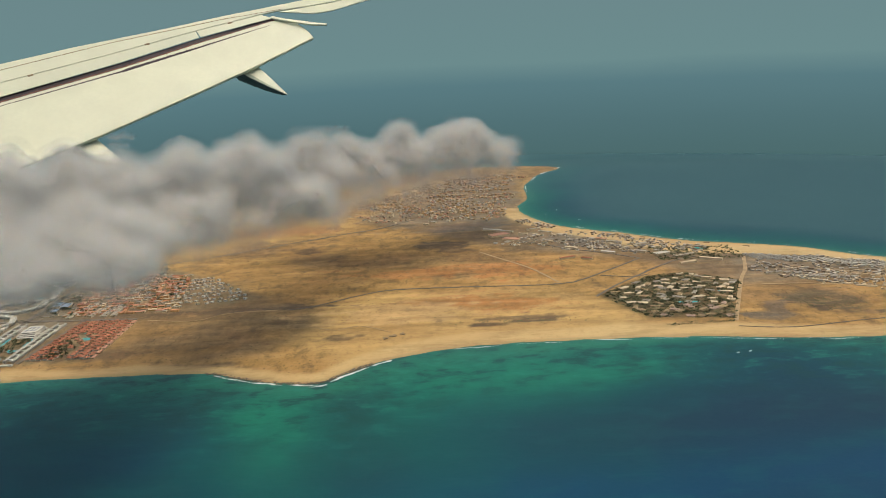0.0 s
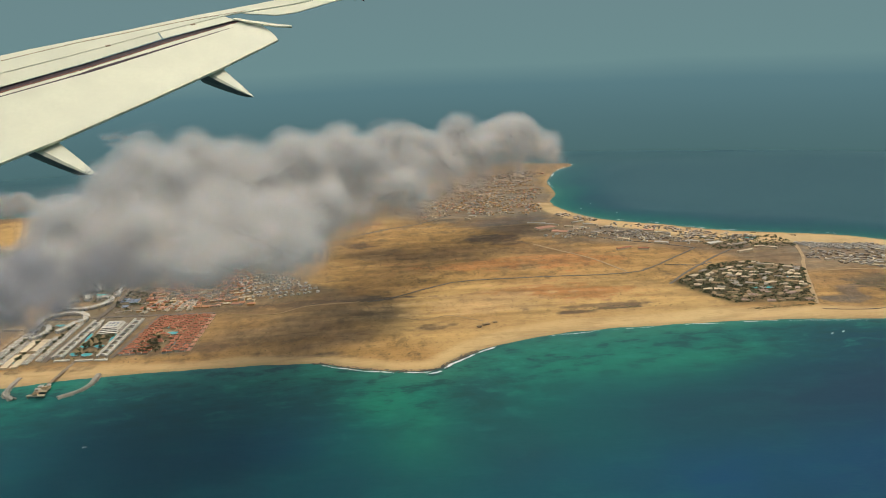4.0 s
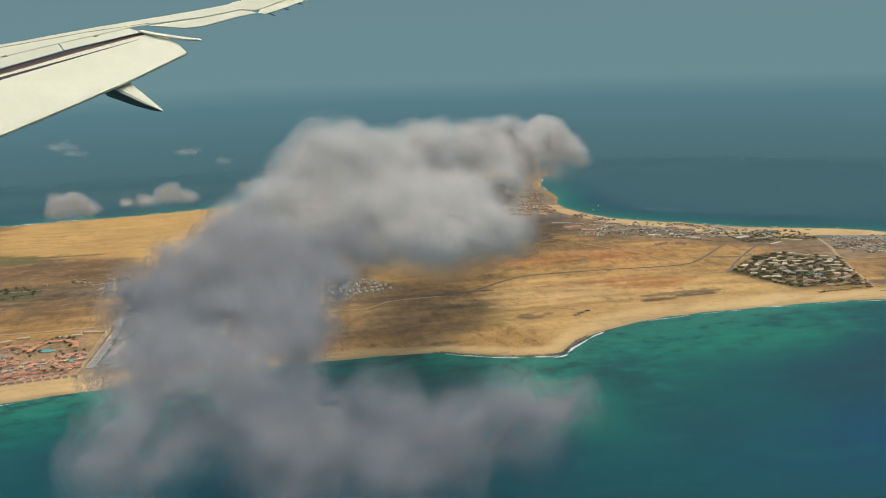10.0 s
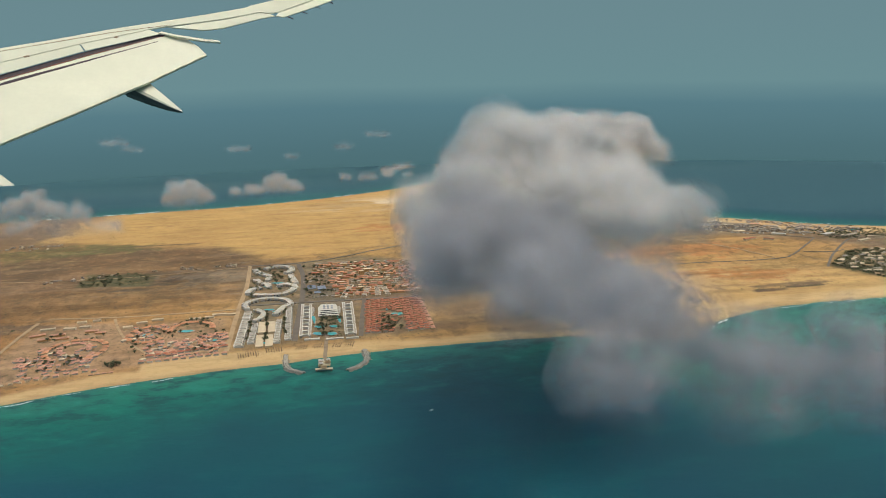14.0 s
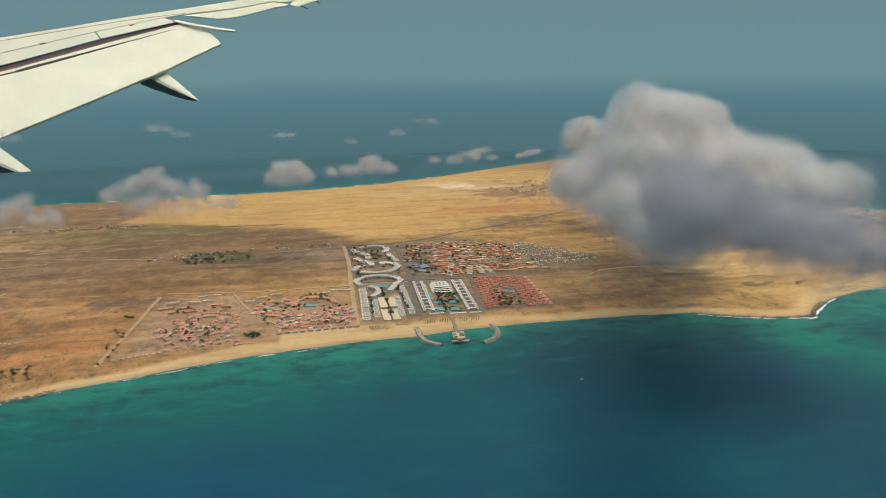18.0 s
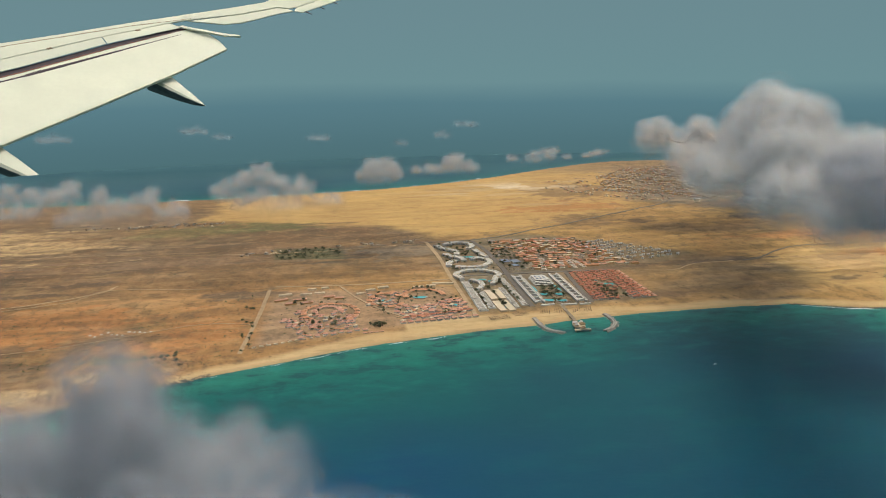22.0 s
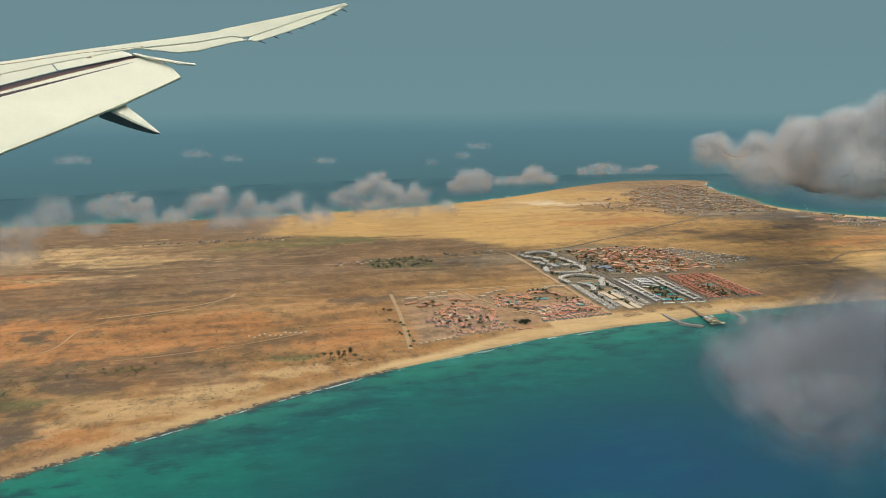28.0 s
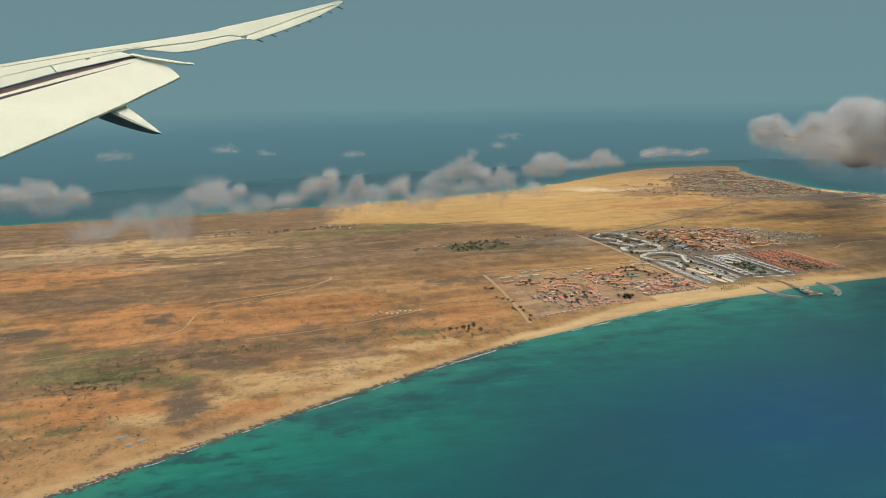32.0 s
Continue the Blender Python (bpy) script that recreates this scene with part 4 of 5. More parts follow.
strip("road", [(-441, 361), (-414, 367), (-389, 380), (-383, 391)], 1.0, TRACK, "pale earth track over the orange plain")
strip("road", [(118, 322), (140, 318), (175, 322), (228, 326)], 0.5, ASPHALT, "dark rutted track behind the beach")
strip("road", [(77, 404), (92, 399), (101, 402)], 0.9, ASPHALT, "short asphalt road to the grove")
strip("road", [(148, 376), (176, 372), (228, 352)], 1.2, TRACK, "pale earth road along the plots")
strip("road", [(-190, 460), (-163, 475), (-128, 496), (-68, 522)], 0.5, TRACK, "pale sandy shoulder beside the road")
strip("road", [(-60, 345), (-50, 340), (-40, 344), (-26, 334)], 0.4, TRACK, "faint track to the shacks in the dunes")
strip("road", [(-140, 366), (-118, 362), (-104, 370), (-80, 372)], 0.7, TRACK, "faint earth track behind the resort")
for k in range(5):
    strip("road", [(160 + 8 * k, 412 - 5 * k), (190 + 6 * k, 396 - 6 * k), (224, 384 - 9 * k)], 0.8, TRACK, "pale line between plots of land")


def terrace(x, y, x2, y2, width, height, n, wall, label, comb=True):
    """A long row of joined holiday flats with cross walls and stepped roofs."""
    length = math.hypot(x2 - x, y2 - y)
    turn = math.degrees(math.atan2(y2 - y, x2 - x))
    root = tagged(new("terrace_block"), label, "apartment block", "rows of holiday flats")
    bay = length / n
    for k in range(n):
        c = -length / 2 + bay * (k + 0.5)
        h = height * (0.88 + 0.12 * (k % 2))
        part("flat", boxes((c, 0, -0.3, bay * 0.86, width, h + 0.3)), wall, root)
        part("flat_roof", boxes((c, 0, h, bay * 0.66, width * 0.8, 0.06)), FLATROOF, root)
        if comb:
            part("cross_wall", boxes((c + bay * 0.5, width * 0.12, -0.3, bay * 0.16, width * 1.3, h * 0.75 + 0.3)), WHITE, root)
        part("balcony", boxes((c, -width / 2 - 0.18, h * 0.45, bay * 0.6, 0.36, 0.12)), WHITE, root)
    mx, my = (x + x2) / 2, (y + y2) / 2
    root.matrix_world = pose(mx, my, ground_z(mx, my), 0, 0, turn)
    return root


def winding(points, width, height, label):
    """A curved hotel wing: white walls, a paler rim, a grey roof and a dark band of windows for each floor."""
    line = curve(points, 5)
    t = np.gradient(line, axis=0)
    t /= np.linalg.norm(t, axis=1)[:, None]
    side = np.stack([-t[:, 1], t[:, 0]], 1)
    base = ground_z(*line[len(line) // 2])
    root = tagged(new("curved_hotel_wing"), label, "hotel", "winding hotel wings")

    def ribbon(name, inner, outer, low, high, material, lab=""):
        bm = bmesh.new()
        rows = []
        for p, s in zip(line, side):
            a, b = p + s * inner, p + s * outer
            rows.append([bm.verts.new((*a, low)), bm.verts.new((*b, low)), bm.verts.new((*b, high)), bm.verts.new((*a, high))])
        for p, q in zip(rows, rows[1:]):
            for k in range(4):
                bm.faces.new((p[k], q[k], q[(k + 1) % 4], p[(k + 1) % 4]))
        bm.faces.new(rows[0])
        bm.faces.new(rows[-1][::-1])
        bmesh.ops.recalc_face_normals(bm, faces=bm.faces)
        return part(name, bm, material, root, lab)

    w = width / 2
    ribbon("wall", -w, w, -0.3, height, WHITE)
    ribbon("roof", -w * 0.45, w * 0.45, height, height + 0.07, GREYWHITE, "grey flat roof")
    ribbon("parapet", -w, -w * 0.8, height, height + 0.15, WHITE)
    ribbon("parapet", w * 0.8, w, height, height + 0.15, WHITE)
    for k in range(int(height / 0.5)):
        z = 0.15 + 0.5 * k
        ribbon("window_band", -w - 0.03, -w, z, z + 0.26, WINDOW, "dark band of windows")
        ribbon("window_band", w, w + 0.03, z, z + 0.26, WINDOW, "dark band of windows")
    length = np.concatenate([[0], np.cumsum(np.linalg.norm(np.diff(line, axis=0), axis=1))])
    for k in range(int(length[-1] / 1.25)):
        i = int(np.searchsorted(length, 0.6 + 1.25 * k)) - 1
        turn = math.degrees(math.atan2(t[i][1], t[i][0]))
        p = line[i] + (line[min(i + 1, len(line) - 1)] - line[i]) * 0.5
        for s in (-1, 1):
            q = p + side[i] * s * w * 0.78
            part("room_bay", boxes((q[0], q[1], height * 0.3, 0.85, w * 0.75, height * (0.78 + 0.1 * (k % 2)), turn)), WHITE if (k + s) % 3 else CREAM, root)
    root.location = (0, 0, base)
    return root


# the white hotel with winding wings
for pts in ([(-223, 439), (-221, 432), (-218, 428), (-215, 422), (-216, 415)], [(-218, 440), (-211, 444), (-205, 441), (-203.5, 433), (-207, 428)],
            [(-222, 418), (-219.5, 411), (-216, 407), (-215, 401)], [(-225, 392), (-223, 399), (-219, 401.5)],
            [(-222, 389.5), (-216, 387), (-210, 387), (-205, 391), (-202.5, 398), (-206, 405), (-211, 403)], [(-204.5, 424), (-203, 412), (-201.8, 406)]):
    winding(pts, 2.7, 1.15, "white winding hotel wing with a grey flat roof")
winding([(-224, 365), (-225.5, 373), (-222, 378), (-217, 380.5), (-212, 380), (-207, 376), (-204.8, 369), (-208, 364), (-210, 358), (-212, 354)], 2.4, 1.3, "long white arched hotel wing")
winding([(-220.5, 364), (-217, 359), (-217.5, 352), (-220.5, 347)], 2.2, 1.0, "white crescent of hotel rooms")
terrace(-223.5, 362, -225.8, 316, 3.0, 0.93, 15, WHITE, "long white terrace of holiday flats")
terrace(-219.8, 344, -221.2, 319, 2.2, 0.81, 9, WHITE, "white terrace of holiday flats")
terrace(-209.8, 348, -211.0, 317, 2.0, 0.81, 10, WHITE, "white terrace of holiday flats")
terrace(-205.5, 366, -206.6, 320, 2.2, 0.81, 15, WHITE, "long white terrace of holiday flats")
for x, y in ((-217, 338), (-213, 338), (-217.6, 320.5), (-213.8, 320.5)):
    house("hotel_block", x, y, 3.0, 14.5, 1.0, 0, CREAM, CREAM, "low cream block with a flat roof in the hotel grounds", "building", "cream blocks in the hotel grounds", False)

# the modern grey and white hotel
def grid_wing(x, y, w, d, turn, n, label):
    """Two long ranges of rooms joined by cross ranges, with dark courts between."""
    root = tagged(new("hotel_range"), label, "hotel", "ranges of the modern hotel")
    for s in (-1, 1):
        part("long_range", boxes((s * w * 0.36, 0, -0.3, w * 0.17, d, 1.3)), GREYWHITE, root)
        part("roof_rim", boxes((s * w * 0.36, 0, 1.0, w * 0.25, d * 1.005, 0.12)), WHITE, root, "white roof rim")
        part("roof_deck", boxes((s * w * 0.36, 0, 1.12, w * 0.12, d * 0.97, 0.03)), FLATROOF, root)
    for k in range(n):
        c = -d / 2 + d * (k + 0.5) / n
        part("cross_range", boxes((0, c, -0.3, w * 0.52, d / n * 0.22, 1.2)), WHITE, root)
        part("court", boxes((0, c + d / n * 0.5 if k < n - 1 else c + d / n * 0.3, -0.2, w * 0.45, d / n * 0.3, 0.3)), LAWN, root, "planted inner court")
    root.matrix_world = pose(x, y, ground_z(x, y), 0, 0, turn)
    return root


grid_wing(-198.6, 343.5, 5.0, 45, -2.5, 9, "long grey and white hotel range with planted courts")
grid_wing(-180.4, 342, 5.0, 46, -2.5, 9, "long grey and white hotel range with planted courts")
main = tagged(new("hotel_main_building"), "stepped grey and white main hotel building with banded floors", "hotel")
for k in range(4):
    part("storey", boxes((0, k * 0.5, k * 0.45 - 0.2, 8.6 - k * 0.7, 13 - k * 1.4, 0.6)), GREYWHITE if k % 2 else WHITE, main)
    part("window_band", boxes((0, k * 0.5 - (13 - k * 1.4) / 2 - 0.03, k * 0.45 + 0.1, 8.0 - k * 0.7, 0.08, 0.2)), WINDOW, main, "dark band of windows")
    part("roof_edge", boxes((0, k * 0.5, k * 0.45 + 0.38, 8.9 - k * 0.7, 13.3 - k * 1.4, 0.08)), WHITE, main)
for i in range(3):
    for j in range(2):
        part("skylight", boxes(((i - 1) * 1.7, 1.5 + (j - 0.5) * 3.2, 1.82, 0.9, 1.6, 0.12)), BLUEROOF, main)
main.matrix_world = pose(-188.6, 355, ground_z(-188.6, 355), 0, 0, -2)
for i, s in enumerate((0, 1)):
    terrace(-195.2 + s * 11.5, 362 - s, -196.3 + s * 11.5, 352 - s, 1.6, 0.74, 4, GREYWHITE, "short grey range of hotel rooms")
for x, y, w in ((-188, 317.2, 7), (-197, 318.5, 6), (-181, 316.6, 5)):
    house("beach_bar", x, y, w, 1.4, 0.6, 0, WHITE, WHITE, "long white beach bar beside the sand", "building", "beach bars", False)


def pool(x, y, w, d, turn=0.0):
    root = tagged(new("swimming_pool"), "turquoise swimming pool with a pale paved rim", "pool", "swimming pools")
    bm = bmesh.new()
    ring_, n = [], 20
    for k in range(n):
        a = 2 * math.pi * k / n
        r = 1 + 0.22 * math.cos(2 * a + 0.6) + 0.1 * math.sin(3 * a)
        ring_.append((math.cos(a) * w / 2 * r, math.sin(a) * d / 2 * r))
    for name, grow, z, mat in (("rim", 1.18, 0.0, PAVED), ("water", 1.0, 0.03, POOL)):
        bm = bmesh.new()
        up = [bm.verts.new((x_ * grow, y_ * grow, z + 0.22)) for x_, y_ in ring_]
        lo = [bm.verts.new((x_ * grow, y_ * grow, -0.4)) for x_, y_ in ring_]
        bm.faces.new(up)
        for i in range(n):
            bm.faces.new((lo[i], lo[(i + 1) % n], up[(i + 1) % n], up[i]))
        part(name, bm, mat, root)
    root.matrix_world = pose(x, y, ground_z(x, y), 0, 0, turn)


for x, y, w, d in ((-193.2, 334, 3.4, 4.2), (-187, 333, 3.4, 4.2), (-194.2, 325, 3.4, 4.2), (-189, 323.5, 3.6, 4.2), (-214.5, 364.5, 3.6, 3.2), (-210.8, 360.8, 3.4, 3.0), (-216, 405, 3, 4), (-211, 411, 5, 3),
                   (-215.2, 318.6, 3.0, 2.2), (-195.3, 345, 1.2, 12), (-184.6, 343, 1.2, 12), (-159, 344, 4.2, 4), (-154, 330, 3.0, 4.0), (-163, 352, 2.4, 3), (-263, 340, 3.4, 3.6), (-248, 342, 5, 3.6),
                   (-255, 323, 2.4, 2.6), (-246, 324, 2.2, 2.2), (-235, 327, 2.6, 3.2), (107, 354.5, 8, 3), (141, 447, 6, 4), (127, 368, 3, 4)):
    pool(x, y, w, d)

# the blue-roofed halls and garden buildings
for x, y, w, d in ((-194.5, 396, 4.2, 6.5), (-189.8, 394, 4.2, 7), (-192, 386, 3.2, 4)):
    house("service_hall", x, y, w, d, 1.4, 4, CREAM, BLUEROOF, "service hall with a blue-grey sheet roof", "building", "service halls", False)
for x, y, w, d in ((-196, 408, 4, 3), (-192, 411, 5, 2.4), (-190, 418, 6, 1.4), (-189, 380, 3, 2), (-184, 379, 4, 1.6), (-193, 378.5, 3, 1.5)):
    house("garden_building", x, y, w, d, 0.9, 8, CREAM, FLATROOF, "low cream building in the hotel garden", "building", "garden buildings", False)
dice = random.Random(5)

# the terracotta-roofed resort
RED = [(-176, 320), (-148, 319), (-146.5, 367), (-171, 367.5)]
for j in range(17):
    for i in range(11):
        u, v = (i + 0.5 + 0.18 * (j % 2)) / 11.2, (j + 0.5) / 17
        if 0.30 < u < 0.62 and 0.20 < v < 0.62 and (i + j) % 3 or (0.45 < u < 0.6 and v < 0.25):
            continue
        x, y = between(RED, u, v)
        house("resort_house", x + dice.uniform(-0.3, 0.3), y + dice.uniform(-0.3, 0.3), dice.choice((1.7, 2.1)), 1.7, 1.1 + 0.5 * (i % 2), dice.choice((0, 90, 180, 4)), WHITE if j < 4 else CREAM,
              TERRACOTTA, "holiday house with a hipped terracotta roof", "house", "terracotta holiday houses", True, 0.9 if (i * j) % 2 else 0.0)
for k in range(9):
    x, y = between(RED, 1.0, (k + 0.5) / 9)
    house("resort_house", x + 0.6, y, 1.5, 3.6, 0.8, -2, CREAM, ROSE, "long low house with a faded rose roof", "house", "rose-roofed houses at the edge")

# the ochre village and the white houses beyond
VILLAGE = [(-196, 376), (-130, 377), (-141, 443), (-192, 448)]
for j in range(17):
    for i in range(19):
        u, v = (i + 0.5) / 19, (j + 0.5) / 17
        if dice.random() < 0.12 or (u < 0.14 and v < 0.62):
            continue
        x, y = between(VILLAGE, u, v)
        roof, wall = dice.choice(((ORANGE, OCHRE), (TERRACOTTA, OCHRE), (ORANGE, CREAM), (CREAM, OCHRE), (ROSE, CREAM), (FLATROOF, CREAM)))
        house("village_house", x + dice.uniform(-1, 1), y + dice.uniform(-1, 1), dice.choice((2.0, 2.8, 3.8)), dice.choice((1.5, 2.0)), dice.choice((0.9, 1.3)), dice.choice((0, 8, 90, -12)), wall, roof,
              "ochre village house with a mixed roof", "house", "ochre village houses", roof in (ORANGE, TERRACOTTA, ROSE))
for x, y, x2, y2 in ((-181, 374, -175, 397), (-171, 375, -167, 390), (-164.5, 374, -163, 391), (-159.5, 374, -160, 390)):
    terrace(x, y, x2, y2, 2.4, 0.87, 6, CREAM, "winding cream terrace of flats", False)
WHITES = [(-135, 381), (-95, 392), (-128, 436), (-146, 432)]
for j in range(9):
    for i in range(13):
        x, y = between(WHITES, (i + 0.5) / 13, (j + 0.5) / 9)
        if dice.random() < 0.12:
            continue
        house("white_house", x + dice.uniform(-0.8, 0.8), y + dice.uniform(-0.8, 0.8), 1.5, 1.3, dice.choice((1.0, 1.4)), dice.choice((-35, -30, 55)), WHITE if dice.random() < 0.7 else GREYWHITE, WHITE if dice.random() < 0.6 else CREAM,
              "small white village house with a flat roof", "house", "white village houses", False)
for x, y, w, d, h in ((-168, 418, 2.4, 2.4, 3.2), (-164, 424, 5, 2, 2.2), (-166, 430, 3, 4, 2.0), (-142, 400, 2.4, 2.2, 3.0), (-140, 396, 4.5, 1.8, 2.2), (-136, 388, 5, 1.6, 1.8), (-150, 386, 3.6, 1.6, 1.8), (-176, 440, 4, 2, 1.8)):
    house("ochre_block", x, y, w, d, h, 8, OCHRE, CREAM, "tall ochre village block with a flat roof", "building", "tall ochre blocks", False)

# two seaside villages with pink and orange roofs
def ring_of(cx, cy, rx, ry, n, a0, a1, size, roof, group, wall=CREAM):
    for k in range(n):
        a = radians(a0 + (a1 - a0) * (k + 0.5) / n)
        x, y = cx + rx * math.cos(a), cy + ry * math.sin(a)
        turn = math.degrees(math.atan2(ry * math.cos(a), -rx * math.sin(a)))
        house("holiday_house", x, y, size, 2.2, dice.choice((1.0, 1.3)), round(turn / 3) * 3, wall, roof, "joined holiday house with an orange tiled roof", "house", group)


ring_of(-263, 340, 7.5, 10, 9, 20, 330, 3.6, ORANGE, "orange houses round the garden")
ring_of(-246, 344, 8.5, 9, 9, -10, 200, 3.6, ORANGE, "orange houses round the garden")
ring_of(-255, 323, 6, 6.5, 8, 0, 330, 2.4, ROSE, "rose-roofed houses by the sea", WHITE)
ring_of(-246, 324, 3.4, 4.6, 6, 30, 330, 2.2, ROSE, "rose-roofed houses by the sea", WHITE)
ring_of(-236, 326, 5, 6.5, 9, 0, 340, 2.4, ROSE, "rose-roofed houses by the sea", WHITE)
SEASIDE = random.Random(77)
for quad, n, group in (([(-262, 309), (-231, 312), (-231, 336), (-258, 330)], 60, "rose-roofed houses by the sea"), ([(-302, 300), (-279, 306), (-279, 332), (-304, 322)], 44, "clustered rose-roofed houses"),
                       ([(-272, 334), (-258, 334), (-252, 354), (-270, 352)], 24, "orange houses round the garden")):
    spots = []
    for _ in range(n * 6):
        p = between(quad, SEASIDE.random(), SEASIDE.random())
        if len(spots) < n and all(math.hypot(p[0] - q[0], p[1] - q[1]) > 2.0 for q in spots):
            spots.append(p)
            house("holiday_house", p[0], p[1], SEASIDE.choice((1.5, 1.9)), 1.4, SEASIDE.choice((0.9, 1.2)), SEASIDE.choice((0, 20, 45, 90)), WHITE, SEASIDE.choice((ROSE, ORANGE, ROSE, CREAM)),
                  "small white house with a tiled roof by the sea", "house", group)
for k in range(11):
    house("holiday_house", -260.5 + 3.0 * k, 307.5 + 0.25 * k, 2.0, 1.8, 1.1, 6, WHITE, ROSE, "white house with a faded rose roof by the beach", "house", "rose-roofed houses by the sea")
    house("holiday_house", -258 + 2.7 * k, 313.5 + 0.5 * k, 2.2, 1.8, 1.1, 6, WHITE, TERRACOTTA, "white house with a terracotta roof by the beach", "house", "rose-roofed houses by the sea")
ring_of(-288, 327, 11, 12.5, 15, -60, 230, 3.0, ORANGE, "orange houses round the court")
ring_of(-289, 329, 5.5, 6.5, 8, -20, 250, 2.6, ROSE, "rose-roofed houses round the court", CREAM)
for x, y in ((-304, 313), (-306, 320), (-295, 309), (-296, 314), (-300, 330), (-283, 314), (-280, 320)):
    for k in range(4):
        a = k * math.pi / 2 + 0.5
        house("holiday_house", x + 1.7 * math.cos(a), y + 1.7 * math.sin(a), 2.0, 1.8, 1.1, round(math.degrees(a)), WHITE, ROSE, "white house with a faded rose roof in a cluster", "house", "clustered rose-roofed houses")
for k in range(9):
    house("holiday_house", -301 + 3.1 * k, 297.5 + 0.6 * k + 1.2 * (k % 2), 1.8, 1.6, 0.9, 8, WHITE, ROSE, "small white house with a rose roof by the beach", "house", "clustered rose-roofed houses")
for x, y, w, turn in ((-308, 350, 6, 20), (-306, 358, 6, 12), (-297, 357, 5, -5), (-291, 358, 4.5, -5), (-300, 349, 6, 10), (-287, 351, 5, 0), (-283, 348, 4, 0), (-297, 344, 5, 10), (-294, 365, 4, 6), (-288, 366, 3.4, 6),
                      (-268, 358, 4.5, 14), (-273, 353, 4, 14), (-262, 361, 5, 10), (-246, 358, 5, 0), (-240, 359, 4, 0), (-236, 362, 6, 0), (-231, 361, 4, 0), (-304, 344, 5, 14)):
    house("low_block", x, y, w, 1.8, 1.1, turn, OCHRE if y < 352 else CREAM, ROSE if y < 352 else CREAM, "long low plastered block with a dull roof", "building", "long low blocks", y < 352)
for k in range(11):
    house("beach_hut", -318 + 2.6 * k, 291 + 0.75 * k, 1.5, 0.9, 0.5, 10, CREAM, CREAM, "small pale beach hut", "hut", "row of beach huts", False)
for k in range(4):
    house("beach_hut", -270 - 2.2 * k, 300 - 0.3 * k, 1.6, 1.0, 0.5, 8, CREAM, ROSE, "small pale beach hut with a rose roof", "hut", "row of beach huts")

# ---------------------------------------------------------------- trees and scrub
def clump(bm, c, r, n, dice, leaf=0.28, flat=0.8):
    """A loose ball of small leaf blades."""
    for _ in range(n):
        a, u, q = dice.uniform(0, 2 * math.pi), dice.uniform(-0.6, 1), dice.uniform(0.55, 1.05)
        h = math.sqrt(max(0, 1 - u * u))
        p = Vector((c[0] + r * q * h * math.cos(a), c[1] + r * q * h * math.sin(a), c[2] + r * q * u * flat))
        d1 = Vector((dice.uniform(-1, 1), dice.uniform(-1, 1), dice.uniform(-0.5, 0.5))).normalized() * leaf * dice.uniform(0.7, 1.5)
        d2 = Vector((dice.uniform(-1, 1), dice.uniform(-1, 1), dice.uniform(-0.3, 0.8))).normalized() * leaf
        bm.faces.new([bm.verts.new(p - d1), bm.verts.new(p + d2), bm.verts.new(p + d1)])


def tree_template(seed, r, h):
    dice = random.Random(seed)
    root = tagged(new("tree"), "small dusty green tree with a ragged crown", "tree", "trees round the resorts")
    bm = bmesh.new()
    bmesh.ops.create_cone(bm, cap_ends=True, segments=7, radius1=0.10, radius2=0.05, depth=h + 0.3, matrix=Matrix.Translation((0, 0, (h - 0.3) / 2)))
    for k in range(4):
        a = k * 1.6 + dice.random()
        tip = Vector((math.cos(a) * r * 0.6, math.sin(a) * r * 0.6, h * 0.35))
        bmesh.ops.create_cone(bm, cap_ends=False, segments=5, radius1=0.045, radius2=0.02, depth=tip.length,
                              matrix=Matrix.Translation(Vector((0, 0, h * 0.75)) + tip / 2) @ tip.to_track_quat('Z', 'Y').to_matrix().to_4x4())
    part("trunk", bm, BARK, root)
    bm = bmesh.new()
    for k in range(6):
        a = dice.uniform(0, 6.28)
        q = dice.uniform(0, 0.65) * r
        clump(bm, (math.cos(a) * q, math.sin(a) * q, h * dice.uniform(0.9, 1.25)), r * dice.uniform(0.4, 0.65), 34, dice, 0.16 + r * 0.05)
    part("crown", bm, LEAF, root)
    return root


TREES = []
dice = random.Random(11)


def tree(x, y, k=None):
    k = dice.randrange(5) if k is None else k
    place = pose(x, y, ground_z(x, y), 0, 0, dice.uniform(0, 360))
    while len(TREES) <= k:
        i = len(TREES)
        t = tree_template(50 + i, (0.7, 0.95, 1.2, 0.8, 1.05)[i], (0.7, 0.9, 1.0, 1.1, 0.8)[i])
        t.location = (-1000, -1000, 0)
        TREES.append(t)
    if TREES[k].location.x == -1000:
        TREES[k].matrix_world = place
        return TREES[k]
    return copy_thing(TREES[k], place)


for k in range(5):
    tree((-166, -168, -164, -166.5, -163)[k], (331, 328, 334, 322, 326)[k], k)
for k in range(26):
    tree(dice.uniform(-170, -160), dice.uniform(320, 342))
for k in range(46):
    tree(dice.uniform(-224, -203), dice.uniform(383, 447))
for k in range(28):
    tree(dice.choice((-222, -207.8, -215.2)) + dice.uniform(-0.5, 0.5), dice.uniform(318, 362))
for k in range(26):
    tree(dice.uniform(-194, -184), dice.uniform(320, 346))
for k in range(30):
    tree(dice.uniform(-198, -186), dice.uniform(378, 440))
for k in range(56):
    x, y = between(VILLAGE, dice.random(), dice.random())
    tree(x, y)
for k in range(34):
    tree(dice.uniform(-310, -276), dice.uniform(425, 449), dice.choice((1, 2, 4)))
for k in range(9):
    tree(-357 + 16 * dice.random(), 281 + 5 * dice.random() + 4 * dice.random(), dice.choice((0, 1, 3)))
